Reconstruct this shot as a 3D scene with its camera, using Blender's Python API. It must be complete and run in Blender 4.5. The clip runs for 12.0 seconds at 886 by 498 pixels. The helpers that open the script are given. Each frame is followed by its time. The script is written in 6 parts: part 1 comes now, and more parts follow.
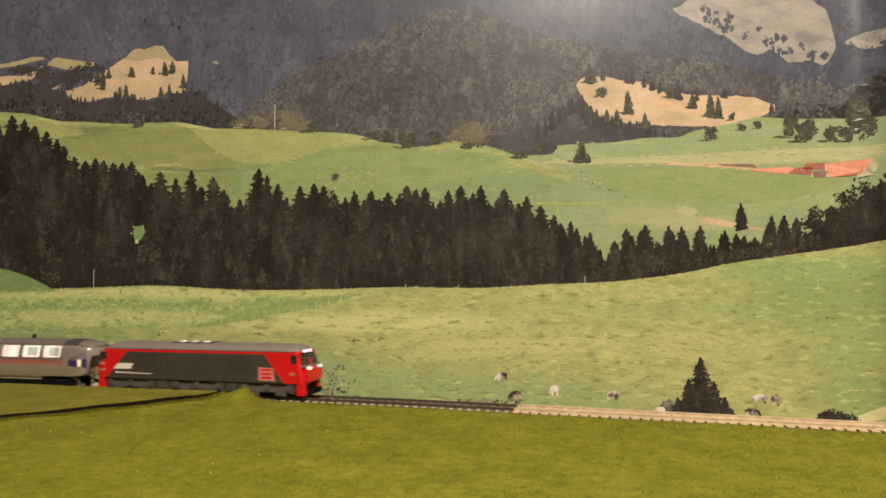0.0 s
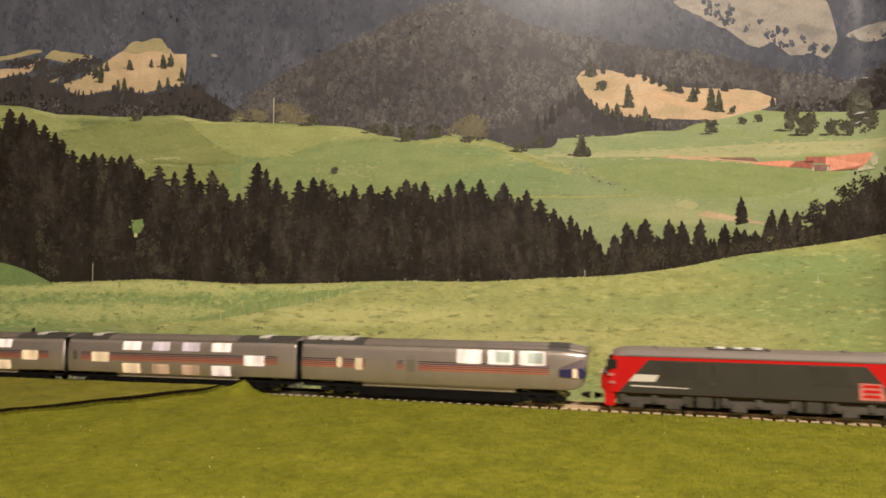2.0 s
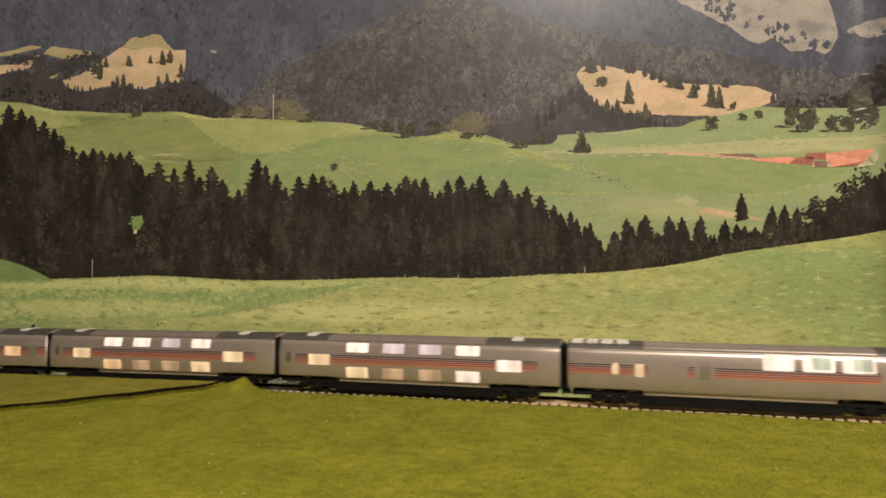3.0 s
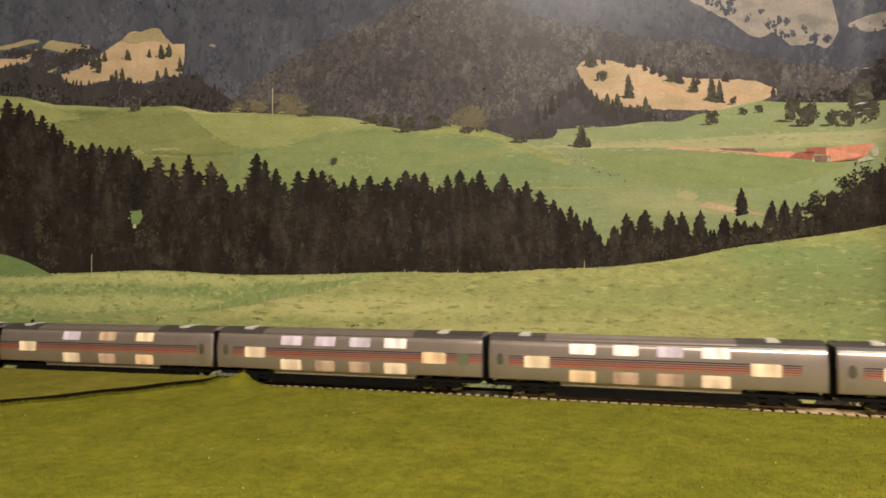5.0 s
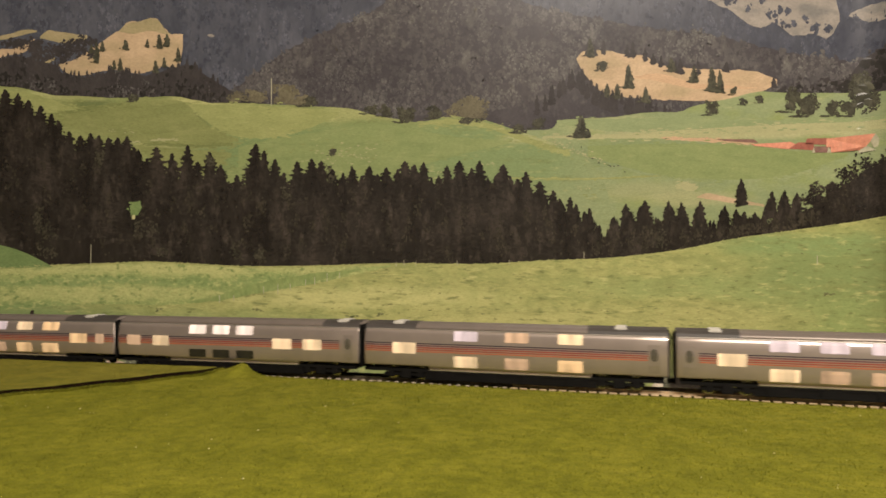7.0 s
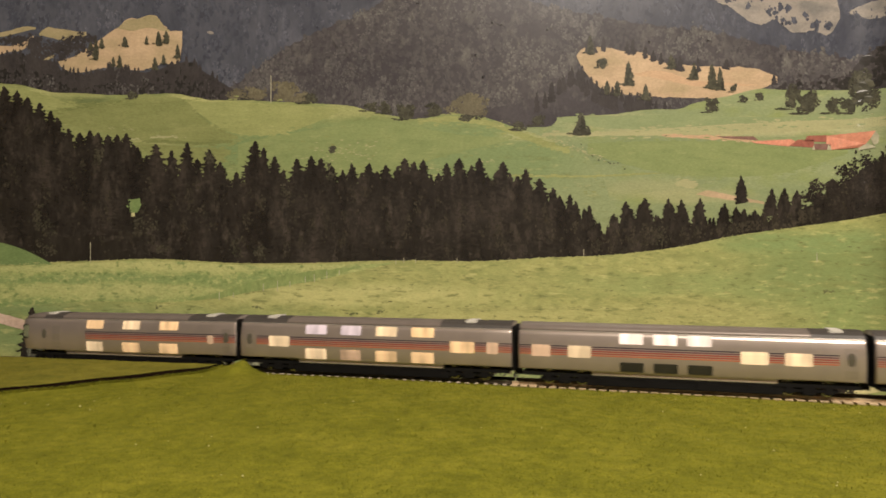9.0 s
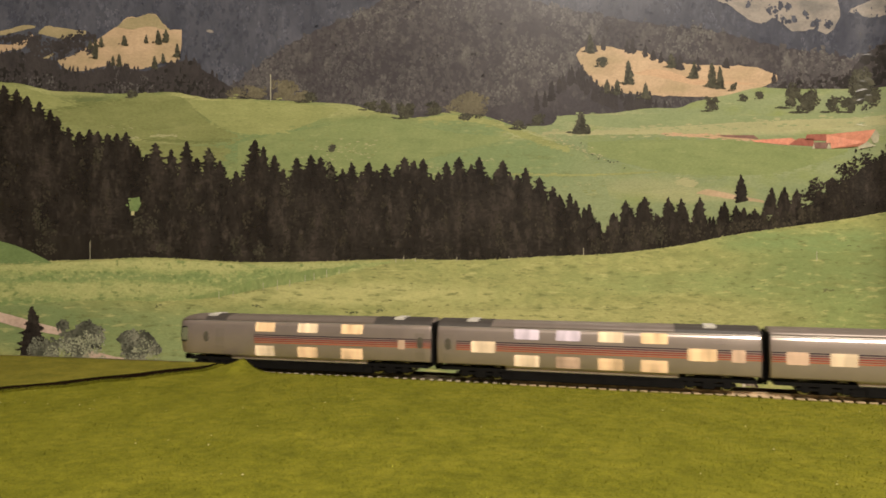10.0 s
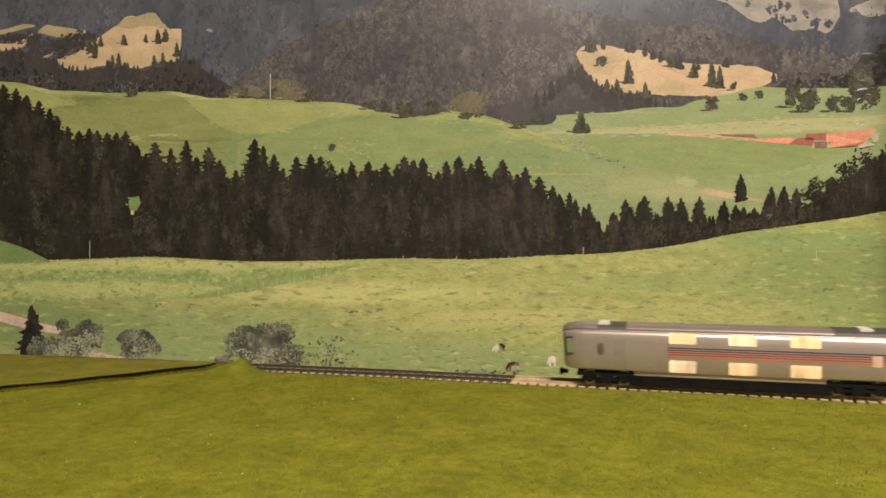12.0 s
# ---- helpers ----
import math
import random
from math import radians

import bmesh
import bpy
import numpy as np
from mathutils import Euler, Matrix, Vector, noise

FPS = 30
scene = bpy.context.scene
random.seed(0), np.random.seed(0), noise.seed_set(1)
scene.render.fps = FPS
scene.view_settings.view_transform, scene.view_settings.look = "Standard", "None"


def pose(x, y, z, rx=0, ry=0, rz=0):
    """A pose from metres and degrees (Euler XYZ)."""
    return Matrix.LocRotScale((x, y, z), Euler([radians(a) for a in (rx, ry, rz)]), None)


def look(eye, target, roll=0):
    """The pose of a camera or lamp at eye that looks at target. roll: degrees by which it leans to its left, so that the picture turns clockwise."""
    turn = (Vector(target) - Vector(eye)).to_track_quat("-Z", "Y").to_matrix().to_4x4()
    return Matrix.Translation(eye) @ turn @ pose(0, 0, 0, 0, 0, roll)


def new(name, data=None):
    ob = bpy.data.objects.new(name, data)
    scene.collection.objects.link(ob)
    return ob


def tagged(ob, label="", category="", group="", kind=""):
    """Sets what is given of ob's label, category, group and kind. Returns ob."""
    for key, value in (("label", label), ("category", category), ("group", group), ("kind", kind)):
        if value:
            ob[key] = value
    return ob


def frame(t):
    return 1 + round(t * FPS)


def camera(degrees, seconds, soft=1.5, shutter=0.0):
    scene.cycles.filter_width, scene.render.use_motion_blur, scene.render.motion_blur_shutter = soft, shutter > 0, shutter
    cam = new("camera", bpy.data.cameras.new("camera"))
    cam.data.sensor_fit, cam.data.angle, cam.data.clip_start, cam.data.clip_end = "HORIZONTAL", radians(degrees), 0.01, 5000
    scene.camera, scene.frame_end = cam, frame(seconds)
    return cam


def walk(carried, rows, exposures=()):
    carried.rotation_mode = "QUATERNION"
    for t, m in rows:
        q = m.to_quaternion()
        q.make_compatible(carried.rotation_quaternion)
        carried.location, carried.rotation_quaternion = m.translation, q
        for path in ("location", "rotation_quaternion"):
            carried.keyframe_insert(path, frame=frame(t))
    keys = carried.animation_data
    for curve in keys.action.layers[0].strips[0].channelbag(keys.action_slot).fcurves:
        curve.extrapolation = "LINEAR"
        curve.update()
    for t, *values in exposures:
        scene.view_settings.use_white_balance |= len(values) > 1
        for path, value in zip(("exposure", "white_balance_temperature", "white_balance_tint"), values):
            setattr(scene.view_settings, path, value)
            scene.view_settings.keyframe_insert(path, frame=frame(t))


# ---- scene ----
# A model railway on a table, before a large printed landscape; 1 unit = 1 metre, the models are 1:150.
MM = 0.001
YAW = 16.07                      # the camera looks this far round from square-on to the track
EYE_Y, EYE_Z = -0.308, 0.0555
CT, ST = math.cos(radians(YAW)), math.sin(radians(YAW))

cam = camera(65.0, 12.0, soft=1.7, shutter=0.4)
# seconds, step back (mm), tilt up (degrees), turn left (degrees)
TILT = [(0.0, 2.40, 2.78, 0.17), (0.5, 2.10, 2.68, 0.165), (1.0, 1.85, 2.51, 0.15), (1.5, 1.55, 2.39, 0.147),
        (2.0, 1.30, 2.27, 0.142), (2.5, 1.08, 2.11, 0.138), (3.0, 0.92, 1.98, 0.13), (5.0, 0.58, 1.54, 0.10),
        (5.5, 0.50, 1.42, 0.09), (6.0, 0.43, 1.17, 0.075), (6.5, 0.38, 0.97, 0.063), (7.0, 0.26, 0.80, 0.055),
        (9.0, 0.10, 0.58, 0.035), (9.5, 0.05, 0.53, 0.03), (10.0, 0.0, 0.48, 0.02), (11.0, 0.0, 0.45, 0.0),
        (12.0, 0.0, 0.42, 0.0)]
walk(cam, [(t, pose(ST * b * MM, EYE_Y - CT * b * MM, EYE_Z, 90 + p, 0, YAW + w)) for t, b, p, w in TILT],
     exposures=[(0.0, 0.34), (1.5, 0.28), (3.0, 0.14), (5.0, 0.10), (9.0, 0.09), (10.5, 0.13), (12.0, 0.25)])

# ---- light: one warm pendant lamp in a closed room ----
world = bpy.data.worlds.new("room_air")
scene.world = world
world.use_nodes = True
world.node_tree.nodes["Background"].inputs[0].default_value = (1.0, 0.85, 0.66, 1)
world.node_tree.nodes["Background"].inputs[1].default_value = 0.05
lamp_data = bpy.data.lights.new("pendant_lamp_light", "AREA")
lamp_data.shape, lamp_data.size, lamp_data.energy, lamp_data.color = "DISK", 0.34, 29.5, (1.0, 0.88, 0.76)
lamp_light = new("pendant_lamp_light", lamp_data)
lamp_light.matrix_world = look((0.46, -0.70, 1.00), (0.34, -0.42, 0))


# ---- mesh helpers ----
def mesh_data(name, verts, faces, mat, smooth=False):
    me = bpy.data.meshes.new(name)
    me.from_pydata([tuple(v) for v in verts], [], faces)
    me.materials.append(mat)
    if smooth:
        me.polygons.foreach_set("use_smooth", [True] * len(me.polygons))
    me.update()
    return me


def part(name, geo, mat, parent=None, label="", smooth=False, at=None):
    """One mesh object from (verts, faces) or a bmesh, under a thing or a part."""
    if isinstance(geo, tuple):
        me = mesh_data(name, geo[0], geo[1], mat, smooth)
    else:
        me = bpy.data.meshes.new(name)
        geo.to_mesh(me)
        geo.free()
        me.materials.append(mat)
        if smooth:
            me.polygons.foreach_set("use_smooth", [True] * len(me.polygons))
    ob = new(name, me)
    if parent is not None:
        ob.parent = parent
    if at is not None:
        ob.matrix_basis = at
    if label:
        ob["label"] = label
    return ob


def box(x0, x1, y0, y1, z0, z1, bevel=0.0):
    bm = bmesh.new()
    bmesh.ops.create_cube(bm, size=1)
    bmesh.ops.scale(bm, vec=(x1 - x0, y1 - y0, z1 - z0), verts=bm.verts)
    bmesh.ops.translate(bm, vec=((x0 + x1) / 2, (y0 + y1) / 2, (z0 + z1) / 2), verts=bm.verts)
    if bevel:
        bmesh.ops.bevel(bm, geom=bm.edges[:], offset=bevel, segments=2, affect="EDGES")
    return bm


def add_box(bm, x0, x1, y0, y1, z0, z1, bevel=0.0):
    other = box(x0, x1, y0, y1, z0, z1, bevel)
    me = bpy.data.meshes.new("tmp")
    other.to_mesh(me)
    other.free()
    bm.from_mesh(me)
    bpy.data.meshes.remove(me)


def add_disc(bm, x, y0, y1, z, r, n=20):
    """A cylinder lying across the track."""
    m = Matrix.Translation((x, (y0 + y1) / 2, z)) @ Matrix.Rotation(math.pi / 2, 4, "X")
    bmesh.ops.create_cone(bm, cap_ends=True, segments=n, radius1=r, radius2=r, depth=abs(y1 - y0), matrix=m)


# ---- materials ----
def rgb(r, g, b):
    """Linear colour from 0 to 255 sRGB."""
    return tuple(((c / 255) / 12.92 if c <= 10 else ((c / 255 + 0.055) / 1.055) ** 2.4) for c in (r, g, b)) + (1,)


def nodes_of(name):
    mat = bpy.data.materials.new(name)
    mat.use_nodes = True
    nt = mat.node_tree
    return mat, nt, nt.nodes["Principled BSDF"]


def noise_node(nt, scale, detail=4.0, rough=0.55, stretch=(1, 1, 1)):
    tc, mp, nz = nt.nodes.new("ShaderNodeTexCoord"), nt.nodes.new("ShaderNodeMapping"), nt.nodes.new("ShaderNodeTexNoise")
    mp.inputs["Scale"].default_value = stretch
    nz.inputs["Scale"].default_value, nz.inputs["Detail"].default_value, nz.inputs["Roughness"].default_value = scale, detail, rough
    nt.links.new(tc.outputs["Object"], mp.inputs["Vector"])
    nt.links.new(mp.outputs["Vector"], nz.inputs["Vector"])
    return nz.outputs["Fac"]


def ramp(nt, fac, stops):
    r = nt.nodes.new("ShaderNodeValToRGB")
    els = r.color_ramp.elements
    while len(els) < len(stops):
        els.new(0.5)
    for e, (p, c) in zip(els, stops):
        e.position, e.color = p, c
    nt.links.new(fac, r.inputs["Fac"])
    return r.outputs["Color"]


def mix(nt, fac, a, b, mode="MIX"):
    m = nt.nodes.new("ShaderNodeMix")
    m.data_type, m.blend_type = "RGBA", mode
    for sock, val in ((m.inputs[0], fac), (m.inputs[6], a), (m.inputs[7], b)):
        if isinstance(val, (float, tuple)):
            sock.default_value = val
        else:
            nt.links.new(val, sock)
    return m.outputs[2]


def bump(nt, bsdf, fac, strength, dist):
    b = nt.nodes.new("ShaderNodeBump")
    b.inputs["Strength"].default_value, b.inputs["Distance"].default_value = strength, dist
    nt.links.new(fac, b.inputs["Height"])
    nt.links.new(b.outputs["Normal"], bsdf.inputs["Normal"])


def plain(name, colour, rough=0.5, metal=0.0, vary=0.12, scale=180.0, bumpy=0.0, spec=0.5):
    """A painted or moulded surface with slight blotches and fine grain."""
    mat, nt, bs = nodes_of(name)
    dark = tuple(c * (1 - vary) for c in colour[:3]) + (1,)
    light = tuple(min(1, c * (1 + vary)) for c in colour[:3]) + (1,)
    col = ramp(nt, noise_node(nt, scale, 5), [(0.3, dark), (0.7, light)])
    nt.links.new(col, bs.inputs["Base Color"])
    bs.inputs["Roughness"].default_value, bs.inputs["Metallic"].default_value = rough, metal
    bs.inputs["Specular IOR Level"].default_value = spec
    if bumpy:
        bump(nt, bs, noise_node(nt, scale * 6, 3), bumpy, 0.0003)
    return mat


def glow(name, colour, strength, stripes=60.0):
    """A lit window: light through thin curtain and clear plastic."""
    mat, nt, bs = nodes_of(name)
    c2 = tuple(c * 0.6 for c in colour[:3]) + (1,)
    col = ramp(nt, noise_node(nt, stripes, 2, 0.5, (3, 1, 0.6)), [(0.35, c2), (0.6, colour)])
    nt.links.new(col, bs.inputs["Emission Color"])
    bs.inputs["Emission Strength"].default_value = strength
    nt.links.new(col, bs.inputs["Base Color"])
    bs.inputs["Roughness"].default_value = 0.15
    return mat


GLOSS = 0.27


def muted(c, k=0.20):
    """Printing ink, drawn part of the way to grey."""
    g = 0.3 * c[0] + 0.6 * c[1] + 0.1 * c[2]
    return tuple(v + (g - v) * k for v in c[:3]) + (1,)


def print_xz(u, v):
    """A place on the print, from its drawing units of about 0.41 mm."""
    return (u - 784) * 0.5 / 1230.7, EYE_Z + (450 - v) * 0.5 / 1230.7


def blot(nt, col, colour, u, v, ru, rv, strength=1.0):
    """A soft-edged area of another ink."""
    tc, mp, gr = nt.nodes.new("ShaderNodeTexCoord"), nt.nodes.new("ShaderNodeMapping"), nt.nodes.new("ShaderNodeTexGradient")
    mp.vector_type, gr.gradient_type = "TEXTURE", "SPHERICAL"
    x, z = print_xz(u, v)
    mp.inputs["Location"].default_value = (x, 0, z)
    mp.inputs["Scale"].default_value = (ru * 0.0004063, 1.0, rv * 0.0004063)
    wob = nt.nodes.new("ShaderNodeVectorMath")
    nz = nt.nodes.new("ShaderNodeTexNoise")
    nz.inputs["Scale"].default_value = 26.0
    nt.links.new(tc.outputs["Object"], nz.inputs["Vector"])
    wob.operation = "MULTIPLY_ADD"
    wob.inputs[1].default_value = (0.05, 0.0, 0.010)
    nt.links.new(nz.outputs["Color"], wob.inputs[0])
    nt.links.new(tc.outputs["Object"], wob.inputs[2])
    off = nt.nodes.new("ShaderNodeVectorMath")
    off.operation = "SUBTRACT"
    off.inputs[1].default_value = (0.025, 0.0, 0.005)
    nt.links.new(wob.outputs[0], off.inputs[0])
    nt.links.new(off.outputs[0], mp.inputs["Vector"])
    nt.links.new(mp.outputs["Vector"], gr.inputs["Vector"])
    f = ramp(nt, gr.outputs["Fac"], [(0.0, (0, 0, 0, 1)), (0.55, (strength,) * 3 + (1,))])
    return mix(nt, f, col, muted(colour))


def printed(name, stops, scale, stretch=(1, 1, 1), island=0.0, second=None, fine=0.18, blots=(), streaks=()):
    """Ink on semi-gloss paper: colours laid by noise at several scales, soft areas, woods, per-dab tone."""
    mat, nt, bs = nodes_of(name)
    stops = [(p, muted(c)) for p, c in stops]
    col = ramp(nt, noise_node(nt, scale, 6, 0.6, stretch), stops)
    if second:
        s2, colour2, lo, hi = second
        f2 = ramp(nt, noise_node(nt, s2, 3, 0.5, (1, 1, 2.2)), [(lo, (0, 0, 0, 1)), (hi, (1, 1, 1, 1))])
        col = mix(nt, f2, col, muted(colour2))
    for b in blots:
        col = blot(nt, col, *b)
    for s_scale, s_stretch, lo, hi, colour, k in streaks:
        f = ramp(nt, noise_node(nt, s_scale, 3, 0.6, s_stretch), [(lo, (0, 0, 0, 1)), (hi, (k, k, k, 1))])
        col = mix(nt, f, col, muted(colour))
    if fine:
        g = ramp(nt, noise_node(nt, 420.0, 5, 0.75, stretch), [(0.3, (1 - fine,) * 3 + (1,)), (0.7, (1 + fine,) * 3 + (1,))])
        col = mix(nt, 1.0, col, g, "MULTIPLY")
    if island:
        geo = nt.nodes.new("ShaderNodeNewGeometry")
        g = ramp(nt, geo.outputs["Random Per Island"], [(0.0, (1 - island,) * 3 + (1,)), (1.0, (1 + island,) * 3 + (1,))])
        col = mix(nt, 1.0, col, g, "MULTIPLY")
    nt.links.new(col, bs.inputs["Base Color"])
    bs.inputs["Roughness"].default_value = GLOSS
    bs.inputs["Specular IOR Level"].default_value = 0.5
    return mat


def dip(x):
    """How far the ground and the track lie below the level, falling away towards one end."""
    return -0.0009 - 0.0021 * min(1.6, max(0.0, (-0.10 - x) / 0.25)) ** 1.5


# ---- room and table ----
M_WALL = plain("wall_paint", (0.66, 0.62, 0.55, 1), 0.8, 0, 0.05, 3.0, 0.2)
# Unseen west wall, dark so the bent end of the print reflects little.
M_DARKWALL = plain("wall_darkened", (0.05, 0.042, 0.034, 1), 0.8, 0, 0.1, 3.0, 0.2)
M_FLOOR = plain("floor_boards", (0.22, 0.13, 0.07, 1), 0.5, 0, 0.3, 4.0, 0.2)
M_TABLE = plain("table_wood", (0.30, 0.19, 0.10, 1), 0.5, 0, 0.25, 9.0, 0.2)
M_BOARD = plain("board_edge", (0.10, 0.065, 0.035, 1), 0.8, 0, 0.3, 40.0, 0.3)

for nm, b in (("floor", (-2.6, 2.6, -2.4, 2.0, -0.87, -0.82)), ("ceiling", (-2.6, 2.6, -2.4, 2.0, 1.55, 1.60)),
              ("wall_north", (-2.6, 2.6, 2.0, 2.1, -0.82, 1.55)), ("wall_south", (-2.6, 2.6, -2.5, -2.4, -0.82, 1.55)),
              ("wall_east", (2.6, 2.7, -2.5, 2.1, -0.87, 1.6)), ("wall_west", (-2.7, -2.6, -2.5, 2.1, -0.87, 1.6))):
    ob = part(nm, box(*b), M_FLOOR if nm == "floor" else M_DARKWALL if nm == "wall_west" else M_WALL)
    tagged(ob, {"floor": "brown wooden floor of the room", "ceiling": "plain cream painted ceiling", "wall_west": "unseen room wall, made dark to shape reflections"}.get(nm, "plain cream painted room wall"), nm.split("_")[0], "", "structure")

lamp = tagged(new("pendant_lamp"), "round warm white pendant lamp hanging over the layout", "lamp")
lamp.matrix_world = pose(0.46, -0.70, 1.01)
bm = bmesh.new()
bmesh.ops.create_cone(bm, cap_ends=False, segments=40, radius1=0.21, radius2=0.05, depth=0.14, matrix=Matrix.Translation((0, 0, 0.07)))
part("shade", bm, plain("lamp_white", (0.8, 0.78, 0.72, 1), 0.4), lamp)
bm = bmesh.new()
bmesh.ops.create_uvsphere(bm, u_segments=20, v_segments=12, radius=0.045, matrix=Matrix.Translation((0, 0, 0.06)))
part("bulb", bm, glow("lamp_glow", (1, 0.85, 0.66, 1), 4.0), lamp, "glowing warm bulb", True)
part("cord", box(-0.004, 0.004, -0.004, 0.004, 0.14, 0.55), plain("cord_white", (0.7, 0.68, 0.62, 1), 0.5), lamp)

table = tagged(new("table"), "long brown wooden table carrying the railway board", "table")
part("tabletop", box(-1.75, 1.75, -0.62, 0.75, -0.10, -0.07, 0.004), M_TABLE, table)
for x in (-1.65, 1.65):
    for y in (-0.55, 0.68):
        part("leg", box(x - 0.03, x + 0.03, y - 0.03, y + 0.03, -0.82, -0.10, 0.004), M_TABLE, table)

board = tagged(new("layout_board"), "dark brown baseboard under the grass mats and track", "board")
part("deck", box(-1.7, 1.7, -0.50, 0.0105, -0.022, -0.0092, 0.001), M_BOARD, board)
for x in (-1.5, -0.5, 0.5, 1.5):
    part("batten", box(x - 0.02, x + 0.02, -0.49, 0.010, -0.07, -0.022), M_BOARD, board)


# ---- grass mats ----
def grass_material(name, hue):
    mat, nt, bs = nodes_of(name)
    a = ramp(nt, noise_node(nt, 55.0, 4), [(0.30, rgb(*hue[0])), (0.5, rgb(*hue[1])), (0.72, rgb(*hue[2]))])
    g = ramp(nt, noise_node(nt, 1400.0, 3, 0.7), [(0.3, (0.78, 0.79, 0.74, 1)), (0.7, (1.2, 1.2, 1.22, 1))])
    col = mix(nt, 1.0, a, g, "MULTIPLY")
    m = ramp(nt, noise_node(nt, 240.0, 3, 0.6), [(0.32, (0.80, 0.82, 0.80, 1)), (0.68, (1.18, 1.16, 1.2, 1))])
    col = mix(nt, 1.0, col, m, "MULTIPLY")
    geo = nt.nodes.new("ShaderNodeNewGeometry")
    r = ramp(nt, geo.outputs["Random Per Island"], [(0.0, (0.9, 0.92, 0.85, 1)), (0.985, (1.25, 1.2, 1.2, 1)), (1.0, (2.4, 2.2, 2.6, 1))])
    col = mix(nt, 1.0, col, r, "MULTIPLY")
    nt.links.new(col, bs.inputs["Base Color"])
    bs.inputs["Roughness"].default_value = 0.85
    bs.inputs["Specular IOR Level"].default_value = 0.15
    bump(nt, bs, noise_node(nt, 1100.0, 3), 0.6, 0.0006)
    return mat


M_GRASS = grass_material("static_grass", ((94, 95, 22), (103, 103, 26), (114, 112, 33)))
M_FARGRASS = grass_material("static_grass_dull", ((98, 96, 32), (110, 105, 37), (120, 114, 44)))
# Dark backing; the near-black colour also holds the shade of the raised edge.
M_BACKING = plain("mat_backing", (0.010, 0.006, 0.003, 1), 0.95, 0, 0.4, 300.0, 0.0, 0.03)


def seam_x(y):
    """Where the two mats meet: the seam runs slantwise away from the track."""
    y += 0.0055
    k = min(1.0, max(0.0, (-0.010 - y) / 0.075))
    return -0.199 - 0.054 * k ** 1.12 - max(0.0, -0.085 - y) * 0.85 + 0.0012 * math.sin(y * 260)


def near_height(x, y):
    lift = 0.0062 * math.exp(-abs((x + 0.1865) / (0.0085 if x < -0.1865 else 0.0055)) ** 1.1) * math.exp(-((-0.0085 - y) / 0.012) ** 2)
    seam = 0.0008 * math.exp(-((x - seam_x(y)) / 0.012) ** 2)
    wave = 0.0004 * noise.noise((x * 14, y * 14, 0.3)) + 0.00025 * noise.noise((x * 90, y * 90, 1.7))
    return 0.0003 + dip(x) + 0.0009 - 0.0013 * math.exp(-((-0.0095 - y) / 0.005) ** 2) + lift * 1.1 + seam + wave


def far_height(x, y):
    return 0.0038 + dip(x) + 0.0004 * noise.noise((x * 14, y * 14, 4.3)) + 0.0002 * noise.noise((x * 90, y * 90, 2.7))


def near_edge(x):
    return -0.0098 + 0.0005 * noise.noise((x * 60, 0, 9.1)) + 0.0003 * noise.noise((x * 300, 0, 3.1))


def mat_sheet(nx, ny, place, thick):
    """A sheet with a skirt all round."""
    v, fc = [], []
    for j in range(ny + 1):
        for i in range(nx + 1):
            v.append(place(i / nx, j / ny))
    for j in range(ny):
        for i in range(nx):
            a = j * (nx + 1) + i
            fc.append((a, a + 1, a + nx + 2, a + nx + 1))
    rim = [i for i in range(nx + 1)] + [j * (nx + 1) + nx for j in range(1, ny + 1)] + [ny * (nx + 1) + i for i in range(nx - 1, -1, -1)] + [j * (nx + 1) for j in range(ny - 1, 0, -1)]
    return v, fc, rim


def build_mat(name, label, place, thick, mat, nx, ny):
    thing = tagged(new(name), label, "grass mat")
    v, fc, rim = mat_sheet(nx, ny, place, thick)
    part("turf", (v, fc), mat, thing, smooth=True)
    n = len(rim)
    rv = [v[i] for i in rim] + [(v[i][0], v[i][1], -0.0090) for i in rim]
    part("backing", (rv, [(k, (k + 1) % n, n + (k + 1) % n, n + k) for k in range(n)]), M_BACKING, thing, "dark cut edge of the backing, with the seam's shade in its colour")
    return thing


def near_place(s, t):
    y = -0.48 + (near_edge(0) + 0.48) * (1 - (1 - t) ** 1.8)
    x0 = seam_x(y) + 0.0026
    x = x0 + (0.9 - x0) * s ** 1.7
    y = y + (near_edge(x) - near_edge(0)) * t ** 8
    return x, y, near_height(x, y)


def far_place(s, t):
    y = -0.48 + 0.4695 * (1 - (1 - t) ** 1.5)
    x0 = seam_x(y) - 0.0014
    x = x0 - (1.6 + x0) * (1 - s) ** 1.7
    return x, y, far_height(x, y)


near_mat = build_mat("grass_mat", "olive green static grass mat with a lifted corner", near_place, 0.003, M_GRASS, 170, 110)
far_mat = build_mat("grass_mat", "dull olive grass mat behind a dark seam", far_place, 0.005, M_FARGRASS, 130, 70)


def fibres(count, draw, height, seed):
    rnd = random.Random(seed)
    v, fc = [], []
    for _ in range(count):
        got = draw(rnd)
        if got is None:
            continue
        x, y, z = got
        h = height * rnd.uniform(0.4, 1.15)
        a = rnd.uniform(0, 6.283)
        w = 0.00013 * rnd.uniform(0.7, 1.4)
        lx, ly = rnd.gauss(0, 0.0006), rnd.gauss(0, 0.0006)
        n = len(v)
        v += [(x - w * math.cos(a), y - w * math.sin(a), z - 0.0002), (x + w * math.cos(a), y + w * math.sin(a), z - 0.0002), (x + lx, y + ly, z + h)]
        fc.append((n, n + 1, n + 2))
    return v, fc


